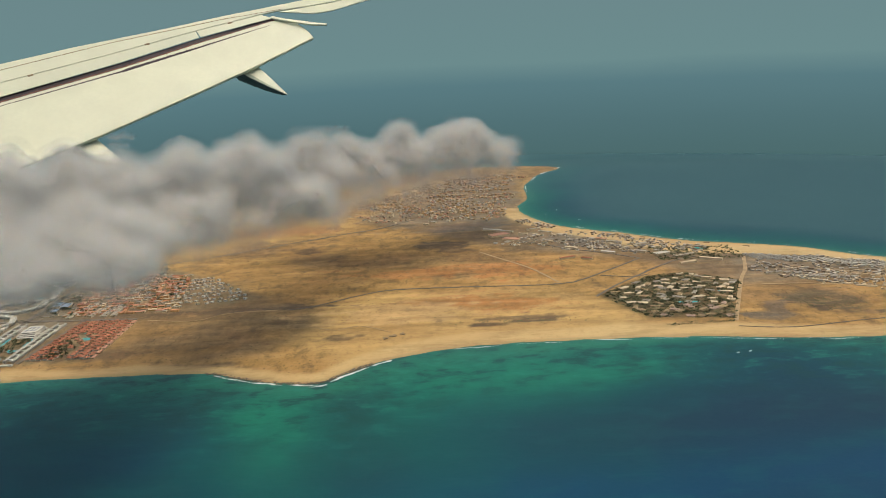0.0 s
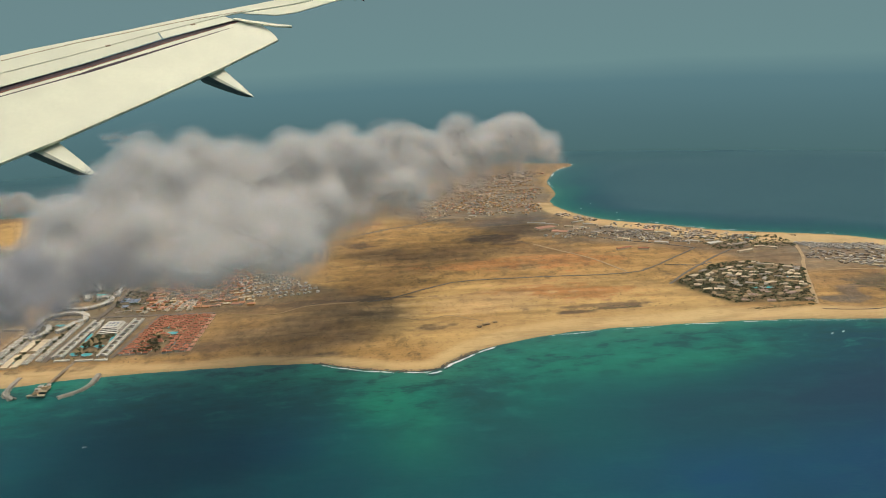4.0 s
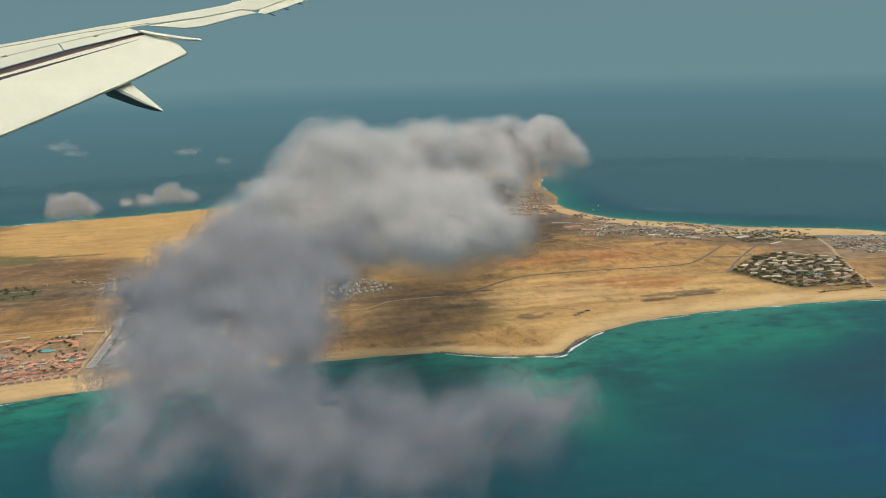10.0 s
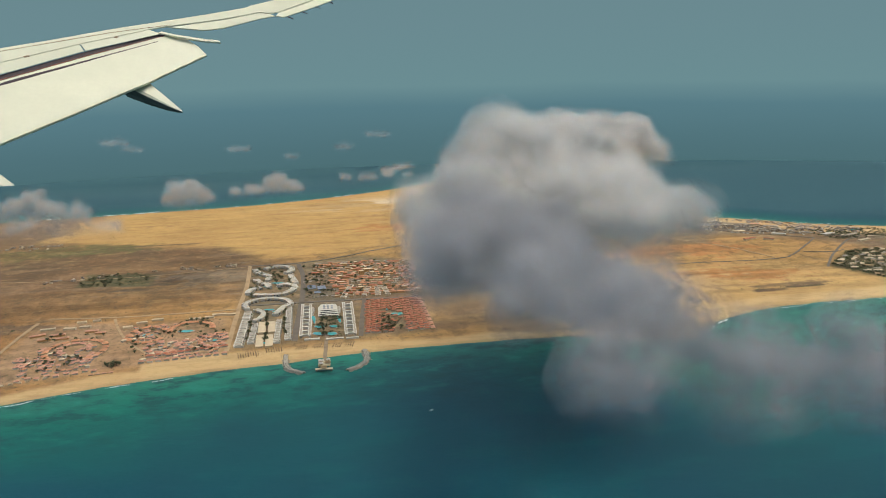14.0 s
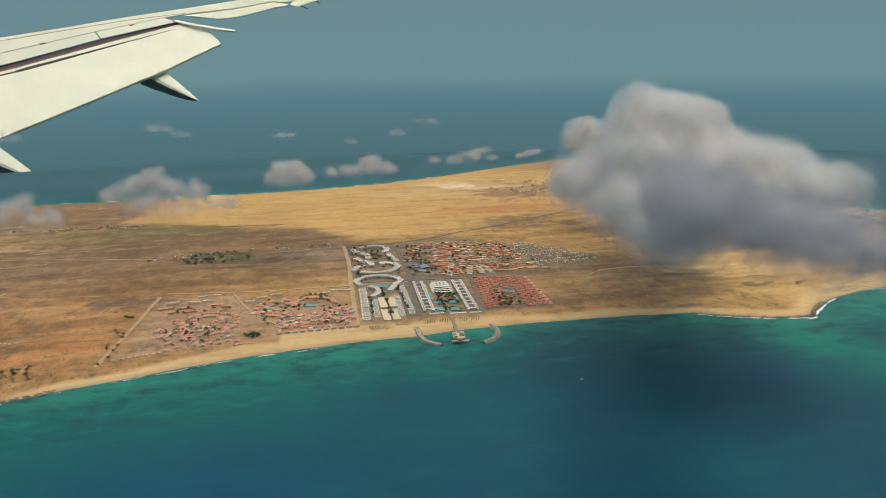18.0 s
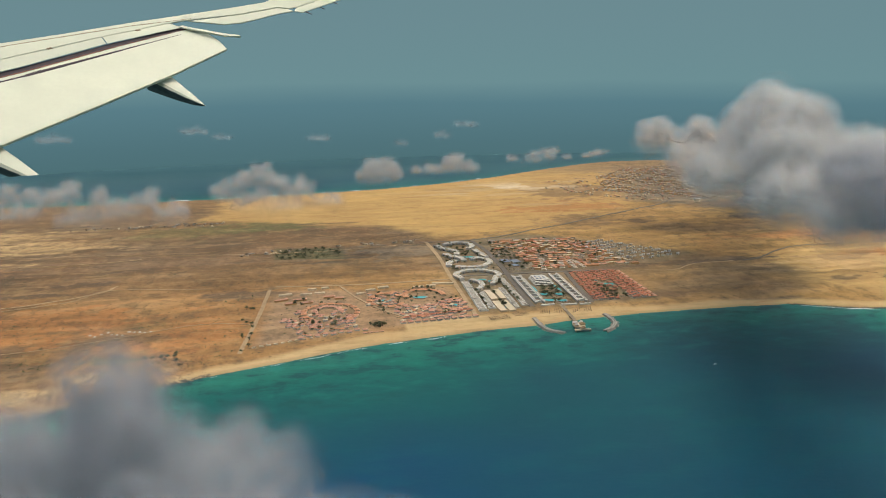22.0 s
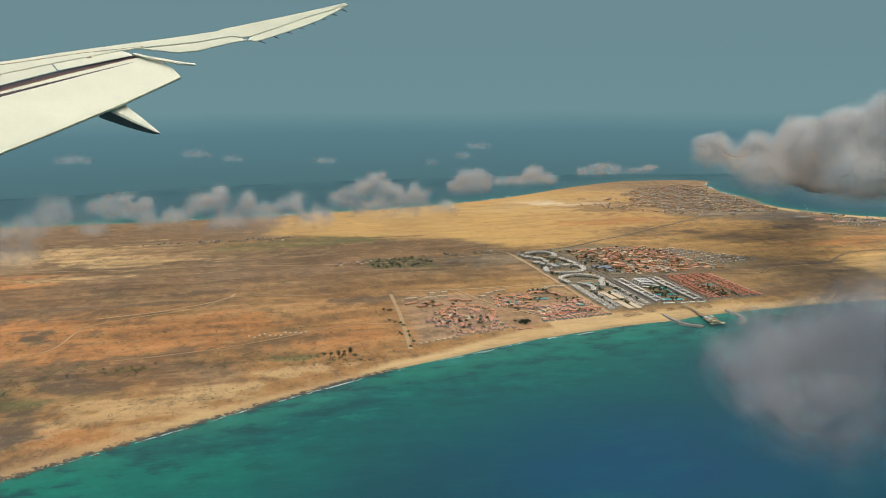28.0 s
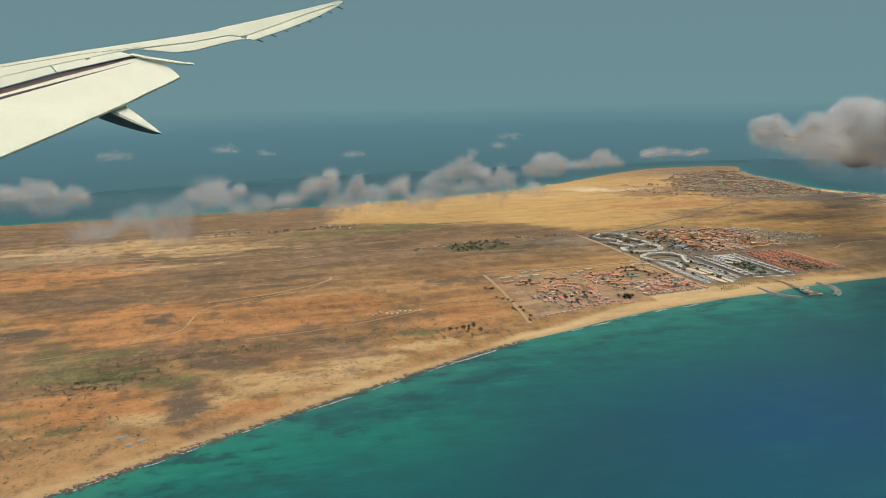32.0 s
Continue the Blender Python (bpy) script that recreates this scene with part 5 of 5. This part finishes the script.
for k in range(14):
    tree(-322 + dice.uniform(-3, 3), 286 + 60 * dice.random(), 0)
for k in range(12):
    tree(-271 + dice.uniform(-3, 3), 304 + 6 * dice.random())


for k in range(46):
    tree(dice.uniform(-268, -232), dice.uniform(309, 356), dice.choice((0, 0, 3)))
for k in range(34):
    tree(dice.uniform(-306, -279), dice.uniform(300, 350), dice.choice((0, 0, 3)))


def scrub(name, label, places, size, seed, blades=9):
    """Many low bushes, too many to count, in one mesh."""
    d = random.Random(seed)
    v, f = [], []
    xs, ys = np.array([p[0] for p in places]), np.array([p[1] for p in places])
    zs = land_height(xs, ys)
    for x, y, z in zip(xs, ys, zs):
        r = size * d.uniform(0.35, 1.15)
        for _ in range(blades):
            a, u = d.uniform(0, 6.28), d.random()
            p = Vector((x + r * math.cos(a) * u, y + r * math.sin(a) * u, z + r * 0.7 * (1 - u * u) * d.random()))
            i = len(v)
            for _ in range(3):
                v.append(p + Vector((d.uniform(-1, 1), d.uniform(-1, 1), d.uniform(-0.4, 0.9))) * r * 0.45)
            f.append((i, i + 1, i + 2))
    return tagged(new(name, mesh_of(name, v, f, LEAF)), label, "shrubs", kind="stuff")


def scattered(n, x0, x1, y0, y1, d, test=None):
    out = []
    while len(out) < n:
        x, y = d.uniform(x0, x1), d.uniform(y0, y1)
        if test is None or test(x, y):
            out.append((x, y))
    return out


d = random.Random(3)
GROVE = np.array([(71, 372), (100, 398), (119, 401), (141, 384), (120, 331), (85, 336), (77, 354)], float)


def in_grove(x, y):
    return bool(to_line(np.array([x]), np.array([y]), GROVE, True)[1][0])


west = []
for cx, cy, rx, ry, n in ((-445, 288, 22, 9, 60), (-421, 288, 16, 6, 40), (-366, 285, 26, 7, 60), (-354, 317, 22, 14, 60), (-480, 280, 26, 16, 120), (-490, 235, 24, 10, 60), (-470, 330, 30, 16, 60), (-410, 330, 40, 22, 80),
                          (-380, 300, 30, 20, 60), (-330, 300, 10, 20, 30), (-480, 250, 20, 14, 50), (-471, 272, 16, 9, 160), (-483, 266, 9, 5, 80), (-422, 288, 14, 5, 70), (-491, 222, 10, 6, 70), (-479, 233, 12, 5, 60), (-379, 290, 22, 7, 70), (-348, 279, 12, 3, 70), (-430, 334, 18, 5, 40), (-443, 299, 14, 5, 40), (-462, 286, 12, 5, 50), (-326, 345, 8, 10, 30)):
    west += [(d.gauss(cx, rx * 0.6), d.gauss(cy, ry * 0.6)) for _ in range(n)]
west = [p for p in west if float(shore(np.array([p[0]]), np.array([p[1]]))[0]) > 5]
scrub("desert_scrub", "scattered dry green desert bushes", west, 0.8, 4)
scrub("desert_scrub", "dark low bushes on the plots behind the beach", [(d.gauss(166, 8), d.gauss(347, 7)) for _ in range(260)] + [(d.gauss(28, 16), d.gauss(340, 1.5)) for _ in range(120)], 0.6, 15)
scrub("desert_scrub", "tiny dry bushes dotted over the dunes", scattered(260, -40, 60, 335, 388, d) + scattered(200, -480, -320, 330, 440, d), 0.35, 5, 6)
scrub("grove_shrubs", "dense dark green garden shrubs between bungalows", scattered(1100, 66, 145, 328, 404, d, in_grove), 1.1, 6, 26)
scrub("grove_shrubs", "dark green garden belt behind the beach", scattered(330, 112, 158, 424, 452, d), 1.1, 7, 22)
scrub("grove_shrubs", "dark shrubs on the dune before the bungalows", [(88 + 31 * d.random(), 326.5 + 2 * d.random()) for _ in range(120)], 0.7, 8, 10)

scrub("garden_hedges", "dark green hedges of a walled garden on the plain", scattered(300, -310, -276, 426, 449, d), 0.55, 9, 12)
scrub("hotel_gardens", "green hotel gardens between white wings", scattered(240, -224, -202, 383, 446, d) + scattered(160, -196, -183, 319, 347, d) + scattered(160, -198, -178, 377, 440, d), 0.6, 10, 12)
scrub("village_gardens", "green gardens between village houses", [between(VILLAGE, d.random(), d.random()) for _ in range(300)] + [between(RED, d.random(), d.random()) for _ in range(160)] + scattered(260, -270, -232, 308, 356, d) + scattered(180, -308, -279, 298, 352, d), 0.5, 12, 10)

# ---------------------------------------------------------------- bungalows in the grove
dice = random.Random(21)
spots = []
for _ in range(2500):
    x, y = dice.uniform(72, 141), dice.uniform(332, 401)
    if len(spots) < 84 and in_grove(x, y) and float(to_line(np.array([x]), np.array([y]), GROVE, True)[0][0]) > 1.8 and all(math.hypot((x - p) * 0.8, (y - q) * 1.15) > 3.5 for p, q in spots):
        spots.append((x, y))
        south = y < 352
        house("bungalow", x, y, dice.choice((2.6, 3.4, 4.4)), dice.choice((1.8, 2.4)), 0.9, dice.choice((-15, -25, 5, 30, 60)), CREAM, dice.choice((STRAW, ROSEGREY)) if south else dice.choice((CREAM, CREAM, CREAM, PAVED, STRAW)),
              "bungalow with a broad pinkish brown roof among shrubs" if south else "cream bungalow with a broad roof among shrubs", "bungalow", "bungalows in the grove", True, dice.choice((0.0, 1.4)))
spots = []
for _ in range(1500):
    x, y = between([(156, 398), (226, 392), (226, 352), (176, 372)], dice.random(), dice.random())
    if len(spots) < 70 and all(math.hypot(x - p, y - q) > 3.2 for p, q in spots):
        spots.append((x, y))
        house("site_building", x, y, dice.choice((1.2, 2.0, 4.5)), dice.choice((0.9, 1.4)), 0.9, dice.choice((-22, -25, 68)), dice.choice((GREYWHITE, CREAM)), dice.choice((FLATROOF, CREAM, GREYWHITE)),
              "unfinished pale building on a bare plot", "building", "unfinished buildings", False)

# ---------------------------------------------------------------- the eastern resort rows, town and works
for row in range(16):
    for k in range(6):
        x, y = 160 + row * 3.9 + k * 0.9, 430 - row * 1.5 - k * 2.3 - (row > 8) * 3 + 1.2 * math.sin(row)
        house("row_house", x, y, 2.8, 1.0, 1.0, 20, GREYWHITE, GREYWHITE, "grey-white row house with a flat roof", "house", "rows of white houses by the bay", False)
for k in range(9):
    house("row_house", 158 + 4.5 * k + dice.uniform(-1, 1), 394 - 2.2 * k + dice.uniform(-3, 3), 4.0, 2.0, 1.2, 15, dice.choice((GREYWHITE, CREAM)), FLATROOF, "unfinished grey building on bare ground", "building", "unfinished buildings", False)
for k in range(6):
    house("long_shed", 176 + 8 * k, 378 - 7 * k, 9, 1.4, 0.8, -25, CREAM, CREAM, "long pale shed on bare ground", "building", "long sheds", False)
for x, y, w, dd, roof in ((30, 514, 12, 2.4, GREYWHITE), (37, 509, 13, 1.8, GREYWHITE), (33, 500, 12, 6, ROSE), (40, 489, 10, 5, ROSE), (48, 500, 6, 2, CREAM), (60, 480, 8, 2.4, FLATROOF), (72, 462, 7, 3, CREAM), (90, 448, 8, 3, GREYWHITE),
                          (56, 512, 9, 1.6, GREYWHITE), (62, 503, 9, 1.6, GREYWHITE), (70, 494, 8, 1.6, CREAM), (98, 470, 9, 2.6, FLATROOF), (92, 478, 7, 2.6, ROSE), (112, 462, 8, 3, FLATROOF), (66, 440, 9, 2, TERRACOTTA), (76, 436, 6, 2, TERRACOTTA),
                          (118, 440, 9, 4, GREYWHITE), (108, 446, 6, 3, FLATROOF), (130, 434, 10, 2, FLATROOF), (140, 424, 12, 2, CREAM), (126, 418, 10, 2, CREAM), (-8, 548, 5, 2, WHITE), (-12, 541, 4, 2, CREAM), (4, 560, 6, 1.6, ROSE)):
    house("town_block", x, y, w, dd, 1.4, dice.choice((-28, -32, 20, -25)), CREAM, roof, "large plain town block with a flat roof", "building", "large town blocks", False)
for k in range(150):
    u, v = dice.random(), dice.random()
    x, y = between([(26, 480), (104, 442), (150, 452), (76, 506)], u, v)
    house("town_house", x, y, dice.choice((1.2, 2.0)), dice.choice((1.0, 1.6)), dice.choice((0.8, 1.2)), dice.choice((-30, 60, -35)), dice.choice((CREAM, GREYWHITE, WHITE)), dice.choice((FLATROOF, FLATROOF, GREYWHITE, CREAM, STRAW)),
          "plain town house with a flat roof", "house", "houses at the edge of town", False)


def town(label, corners, n, seed, mats, fray=0.0):
    """The far town: streets of small houses, too many and too far to count."""
    d = random.Random(seed)
    out = {m.name: ([], [], m) for m in mats}
    pts = []
    edge = np.array(corners, float)
    lo, hi = edge.min(0), edge.max(0)
    while len(pts) < n:
        i, j = d.randrange(90), d.randrange(90)
        x, y = lo[0] + (hi[0] - lo[0]) * (i + 0.9 * d.random()) / 90, lo[1] + (hi[1] - lo[1]) * (j + 0.9 * d.random()) / 90
        if (i % 9 == 0 and d.random() < 0.8) or (j % 8 == 0 and d.random() < 0.8):
            continue
        pts.append((x, y))
    xs, ys = np.array(pts).T
    far_in, keep = to_line(xs, ys, edge, True)
    keep &= far_in + 26 * (fbm(xs / 12, ys / 16, seed, 3) - 0.5) > 5 * (fray > 0)
    keep &= fbm(xs / 7, ys / 9, seed + 9, 3) > fray
    zs = land_height(xs, ys)
    for x, y, z, k in zip(xs, ys, zs, keep):
        if not k:
            continue
        v, f, m = out[mats[d.randrange(len(mats))].name]
        w, dd, h, t = d.uniform(0.35, 1.0), d.uniform(0.3, 0.75), d.uniform(0.3, 1.0), radians(d.choice((-28, -30, 62)))
        c, s = math.cos(t), math.sin(t)
        i = len(v)
        for zz in (z - 0.3, z + h):
            for a, b in ((-w, -dd), (w, -dd), (w, dd), (-w, dd)):
                v.append((x + a * c - b * s, y + a * s + b * c, zz))
        f += [(i, i + 1, i + 5, i + 4), (i + 1, i + 2, i + 6, i + 5), (i + 2, i + 3, i + 7, i + 6), (i + 3, i, i + 4, i + 7), (i + 4, i + 5, i + 6, i + 7)]
    root = tagged(new("town_houses"), label, "houses", kind="stuff")
    for v, f, m in out.values():
        ob = new("houses", mesh_of("houses", v, f, m))
        ob.parent = root
    return root


town("dense far town of small pale and reddish houses", [(-62, 612), (-34, 580), (-4, 548), (32, 538), (54, 552), (50, 590), (62, 632), (65, 690), (80, 726), (60, 745), (14, 728), (-36, 680)], 6500, 31,
     [CREAM, STRAW, ROSE, FLATROOF, OCHRE, GREYWHITE, STRAW], 0.42)
town("loose scatter of small houses outside the town", [(-110, 610), (-64, 560), (-30, 540), (0, 566), (-12, 604), (-30, 690), (-90, 660)], 900, 32, [CREAM, ROSE, FLATROOF, WOOD], 0.5)
town("low houses and walls on the plots by the bay", [(150, 398), (160, 432), (200, 428), (228, 404), (228, 350), (180, 366)], 1300, 36, [CREAM, FLATROOF, FLATROOF, GREYWHITE, WOOD], 0.42)
town("low houses and yards at the edge of town", [(28, 500), (60, 514), (100, 480), (150, 452), (140, 430), (100, 436), (70, 460)], 2400, 37, [CREAM, FLATROOF, FLATROOF, GREYWHITE, WOOD], 0.45)
town("narrow strip of beach houses along the bay", [(52, 548), (78, 512), (108, 486), (140, 462), (132, 456), (100, 478), (68, 506), (46, 538)], 1500, 33, [CREAM, GREYWHITE, FLATROOF, WOOD])
town("far scattered sheds on the plain", [(-440, 530), (-425, 542), (-340, 540), (-345, 530)], 110, 34, [FLATROOF, CREAM, WOOD])
town("sheds and low houses along the plain", [(-330, 447), (-230, 462), (-232, 454), (-330, 440)], 170, 35, [FLATROOF, CREAM, WOOD])
for x, y, w in ((-464, 222, 3), (-459, 219, 2), (-462, 217, 1.5)):
    house("ruined_hut", x, y, w, 1.2, 0.6, 25, WHITE, FLATROOF, "small roofless white hut near the shore", "hut", "huts near the shore", False)
for x, y, w in ((-25, 329, 3.0), (-28, 326.5, 1.8), (-21, 331, 1.6)):
    house("beach_shack", x, y, w, 1.6, 0.8, 20, WOOD, STRAW, "brown thatched shack at the edge of the dunes", "hut", "shacks in the dunes")
for k in range(12):
    house("ruined_hut", -380 + 2.0 * k, 318 + dice.uniform(-2, 3), 0.9, 0.6, 0.4, dice.uniform(0, 90), WHITE, WHITE, "low pale block ruin on open ground", "hut", "low ruins", False)
for k, x in enumerate((104, 110, 118, 150, 168)):
    house("beach_bar", x, (492, 488, 482, 462, 449)[k], 3.4, 1.4, 0.6, -30, WOOD, STRAW, "brown thatched beach bar on the sand", "hut", "thatched beach bars")


# ---------------------------------------------------------------- beach: parasols, pier, breakwaters, surf
def parasol(x, y, first=[]):
    z = ground_z(x, y)
    if first:
        return copy_thing(first[0], pose(x, y, z, 0, 0, 20))
    root = tagged(new("beach_parasol"), "brown straw parasol on the sand", "parasol", "straw parasols on the beach")
    bm = bmesh.new()
    bmesh.ops.create_cone(bm, cap_ends=True, segments=6, radius1=0.03, radius2=0.03, depth=0.9, matrix=Matrix.Translation((0, 0, 0.15)))
    part("pole", bm, WOOD, root)
    bm = bmesh.new()
    bmesh.ops.create_cone(bm, cap_ends=True, segments=10, radius1=0.30, radius2=0.03, depth=0.2, matrix=Matrix.Translation((0, 0, 0.66)))
    part("canopy", bm, STRAW, root)
    root.matrix_world = pose(x, y, z)
    first.append(root)
    return root


for x0, x1, y, slope in ((-225, -216, 305.5, 0.12), (-214.5, -207, 308.5, 0.1), (-203.5, -198.3, 309.5, 0), (-197.3, -192.5, 309.5, 0), (-189.5, -185.4, 309, 0), (-184.6, -180.6, 309, 0)):
    n = int((x1 - x0) / 0.95)
    for i in range(n):
        for j in range(5):
            parasol(x0 + 0.95 * i + (0.25 * j if slope == 0 else -0.1 * j), y + 0.95 * j + slope * 8 * i / n - 1.5)

pier = tagged(new("pier"), "wooden pier with a thatched platform over shallow water", "pier")
for k in range(26):
    part("deck_board", boxes((0, k * 1.16, 0.9, 1.5, 1.08, 0.12)), WOOD, pier)
for k in range(8):
    for s in (-0.6, 0.6):
        part("post", boxes((s, 1 + k * 3.8, -2.0, 0.16, 0.16, 2.95)), WOOD, pier)
for x, y, w, dd in ((0, -3, 4.4, 5), (0, -8.5, 6.5, 1.4)):
    part("platform", boxes((x, y, 0.7, w, dd, 0.3)), CREAM, pier)
    for sx in (-1, 1):
        for sy in (-1, 1):
            part("post", boxes((x + sx * w * 0.42, y + sy * dd * 0.4, -2.5, 0.25, 0.25, 3.2)), WOOD, pier)
for x, y, w in ((-1.3, -1.6, 1.8), (1.2, -3.6, 2.0), (-1.2, -4.6, 1.5), (1.4, -1.0, 1.3), (0, -8.5, 2.0)):
    ob = part("kiosk_roof", hip(w, w * 0.8, 1.6, 0.5), WHITE if w < 1.9 else STRAW, pier)
    ob.location = (x, y, 0)
    ob = part("kiosk_wall", boxes((0, 0, 1.05, w * 0.85, w * 0.65, 0.56)), CREAM, pier)
    ob.location = (x, y, 0)
pier.matrix_world = pose(-193.2, 293.5, 0, 0, 0, -4.5)


def breakwater(points, label):
    line = curve(points, 8)
    root = tagged(new("breakwater"), label, "breakwater", "curved breakwaters")
    d = random.Random(len(points) + int(points[0][0]))
    bm = bmesh.new()
    rows = []
    t = np.gradient(line, axis=0)
    t /= np.linalg.norm(t, axis=1)[:, None]
    for (x, y), (tx, ty) in zip(line, t):
        rows.append([bm.verts.new((x - ty * s * -1, y - tx * s, z)) for s, z in ((-1.7, -2), (-0.7, 0.75), (0.7, 0.75), (1.7, -2))])
    for p, q in zip(rows, rows[1:]):
        for k in range(3):
            bm.faces.new((p[k], p[k + 1], q[k + 1], q[k]))
    bmesh.ops.recalc_face_normals(bm, faces=bm.faces)
    part("core", bm, ROCK, root)
    for k in range(130):
        i = d.randrange(len(line))
        x, y = line[i]
        s = d.uniform(-1.5, 1.5)
        r = d.uniform(0.22, 0.48)
        bm = bmesh.new()
        bmesh.ops.create_icosphere(bm, subdivisions=1, radius=r)
        for v in bm.verts:
            v.co *= d.uniform(0.75, 1.2)
        ob = part("boulder", bm, ROCK, root)
        ob.location = (x + t[i][1] * s, y - t[i][0] * s, 0.75 - abs(s) * 0.55)
    return root


breakwater([(-207.5, 304), (-207.5, 295), (-206, 288.5), (-201.5, 284)], "curved breakwater of brown boulders")
breakwater([(-177.5, 303), (-177.5, 293), (-180.5, 287), (-185.5, 283)], "curved breakwater of brown boulders")


def surf(points, width, seed, label):
    """Broken, tapering streaks of foam at the water's edge."""
    line = curve(points, 30)
    x, y = line.T
    t = np.gradient(line, axis=0)
    t /= np.linalg.norm(t, axis=1)[:, None]
    side = np.stack([-t[:, 1], t[:, 0]], 1)
    wide = np.clip((fbm(x / 7, y / 7, seed * 3.1, 4) - 0.46) * 6, 0, 1) * width * (0.5 + vnoise(x / 1.7, y / 1.7, seed))
    middle = line + side * ((fbm(x / 5, y / 5, seed + 0.5, 3) - 0.5) * 2.4)[:, None]
    v, f = [], []
    for i in range(len(line)):
        v += [(*(middle[i] - side[i] * wide[i]), 0.06), (*(middle[i] + side[i] * wide[i]), 0.12)]
        if i and wide[i] + wide[i - 1] > 0.02:
            f.append((2 * i - 2, 2 * i, 2 * i + 1, 2 * i - 1))
    return tagged(new("surf", mesh_of("surf", v, f, FOAM)), label, "surf", kind="stuff")


surf([(-92, 297.5), (-80, 291), (-64, 285.2), (-50, 284.2), (-40, 292), (-31, 300), (-24, 305)], 0.5, 1, "broken white surf round the point")
surf([(-68, 282.5), (-56, 281.5), (-47, 283.5)], 0.5, 2, "second thin line of surf")
surf([(-560, 147), (-478, 193.5), (-445, 211.5), (-405, 232.5), (-365, 252.5)], 0.13, 3, "thin white surf along the open shore")
surf([(-365, 252.5), (-334, 266), (-309, 274), (-281, 283.5), (-249, 290), (-227, 293.5)], 0.16, 4, "thin white surf along the beach")
surf([(0, 313), (34, 315.5), (91, 313.5), (134, 306.5), (170, 303.5), (230, 297.5)], 0.14, 5, "thin white surf along the beach")
surf([(224, 420), (194, 448), (138, 475), (110, 499), (80, 522)], 0.4, 6, "thin white surf along the bay")
surf([(-124, 709), (-170, 685), (-240, 663), (-300, 655), (-370, 646), (-460, 643)], 1.4, 7, "white surf along the far shore")
surf([(112, 768), (90, 735), (70, 680), (67, 640)], 0.6, 8, "white surf off the far point")


def rocks(points, width, n, seed, label):
    d = random.Random(seed)
    line = curve(points, 10)
    v, f = [], []
    tile = bmesh.new()
    bmesh.ops.create_icosphere(tile, subdivisions=1, radius=1)
    tile.verts.ensure_lookup_table()
    bv, bf = [tuple(q.co) for q in tile.verts], [tuple(q.index for q in g.verts) for g in tile.faces]
    tile.free()
    for _ in range(n):
        x, y = line[d.randrange(len(line))]
        x, y, r = x + d.gauss(0, width), y + d.gauss(0, width), d.uniform(0.12, 0.5)
        k = len(v)
        v += [(x + a * r * d.uniform(0.8, 1.4), y + b * r * d.uniform(0.8, 1.4), 0.0 + c * r * 0.45) for a, b, c in bv]
        f += [tuple(i + k for i in g) for g in bf]
    return tagged(new("shore_rocks", mesh_of("shore_rocks", v, f, ROCKY)), label, "rocks", kind="stuff")


rocks([(-95, 300), (-80, 293), (-64, 287), (-50, 286), (-40, 295), (-32, 302)], 0.8, 500, 1, "dark wet rocks round the point")
rocks([(-478, 195), (-445, 213), (-405, 234), (-365, 254), (-334, 269)], 1.0, 2000, 2, "dark wet rocks along the open shore")


def boat(x, y, turn):
    root = tagged(new("small_boat"), "small white motor boat on the water", "boat", "boats off the beach")
    bm = bmesh.new()
    rows = []
    for t, w, z in ((-1.0, 0.30, 0.28), (-0.3, 0.36, 0.26), (0.4, 0.28, 0.30), (1.0, 0.02, 0.40)):
        rows.append([bm.verts.new((t, -w, z)), bm.verts.new((t, -w * 0.5, -0.15)), bm.verts.new((t, w * 0.5, -0.15)), bm.verts.new((t, w, z))])
    for p, q in zip(rows, rows[1:]):
        for k in range(4):
            bm.faces.new((p[k], p[(k + 1) % 4], q[(k + 1) % 4], q[k]))
    bm.faces.new(rows[0])
    bm.faces.new(rows[-1][::-1])
    bmesh.ops.recalc_face_normals(bm, faces=bm.faces)
    part("hull", bm, HULL, root)
    part("cabin", boxes((-0.1, 0, 0.26, 0.6, 0.4, 0.25)), HULL, root)
    root.matrix_world = pose(x, y, 0, 0, 0, turn) @ Matrix.Scale(0.65, 4)


for x, y, turn in ((108, 295, 20), (113, 296, 30), (70, 560, 10), (80, 575, 40), (90, 540, 0), (-162, 242, 15)):
    boat(x, y, turn)
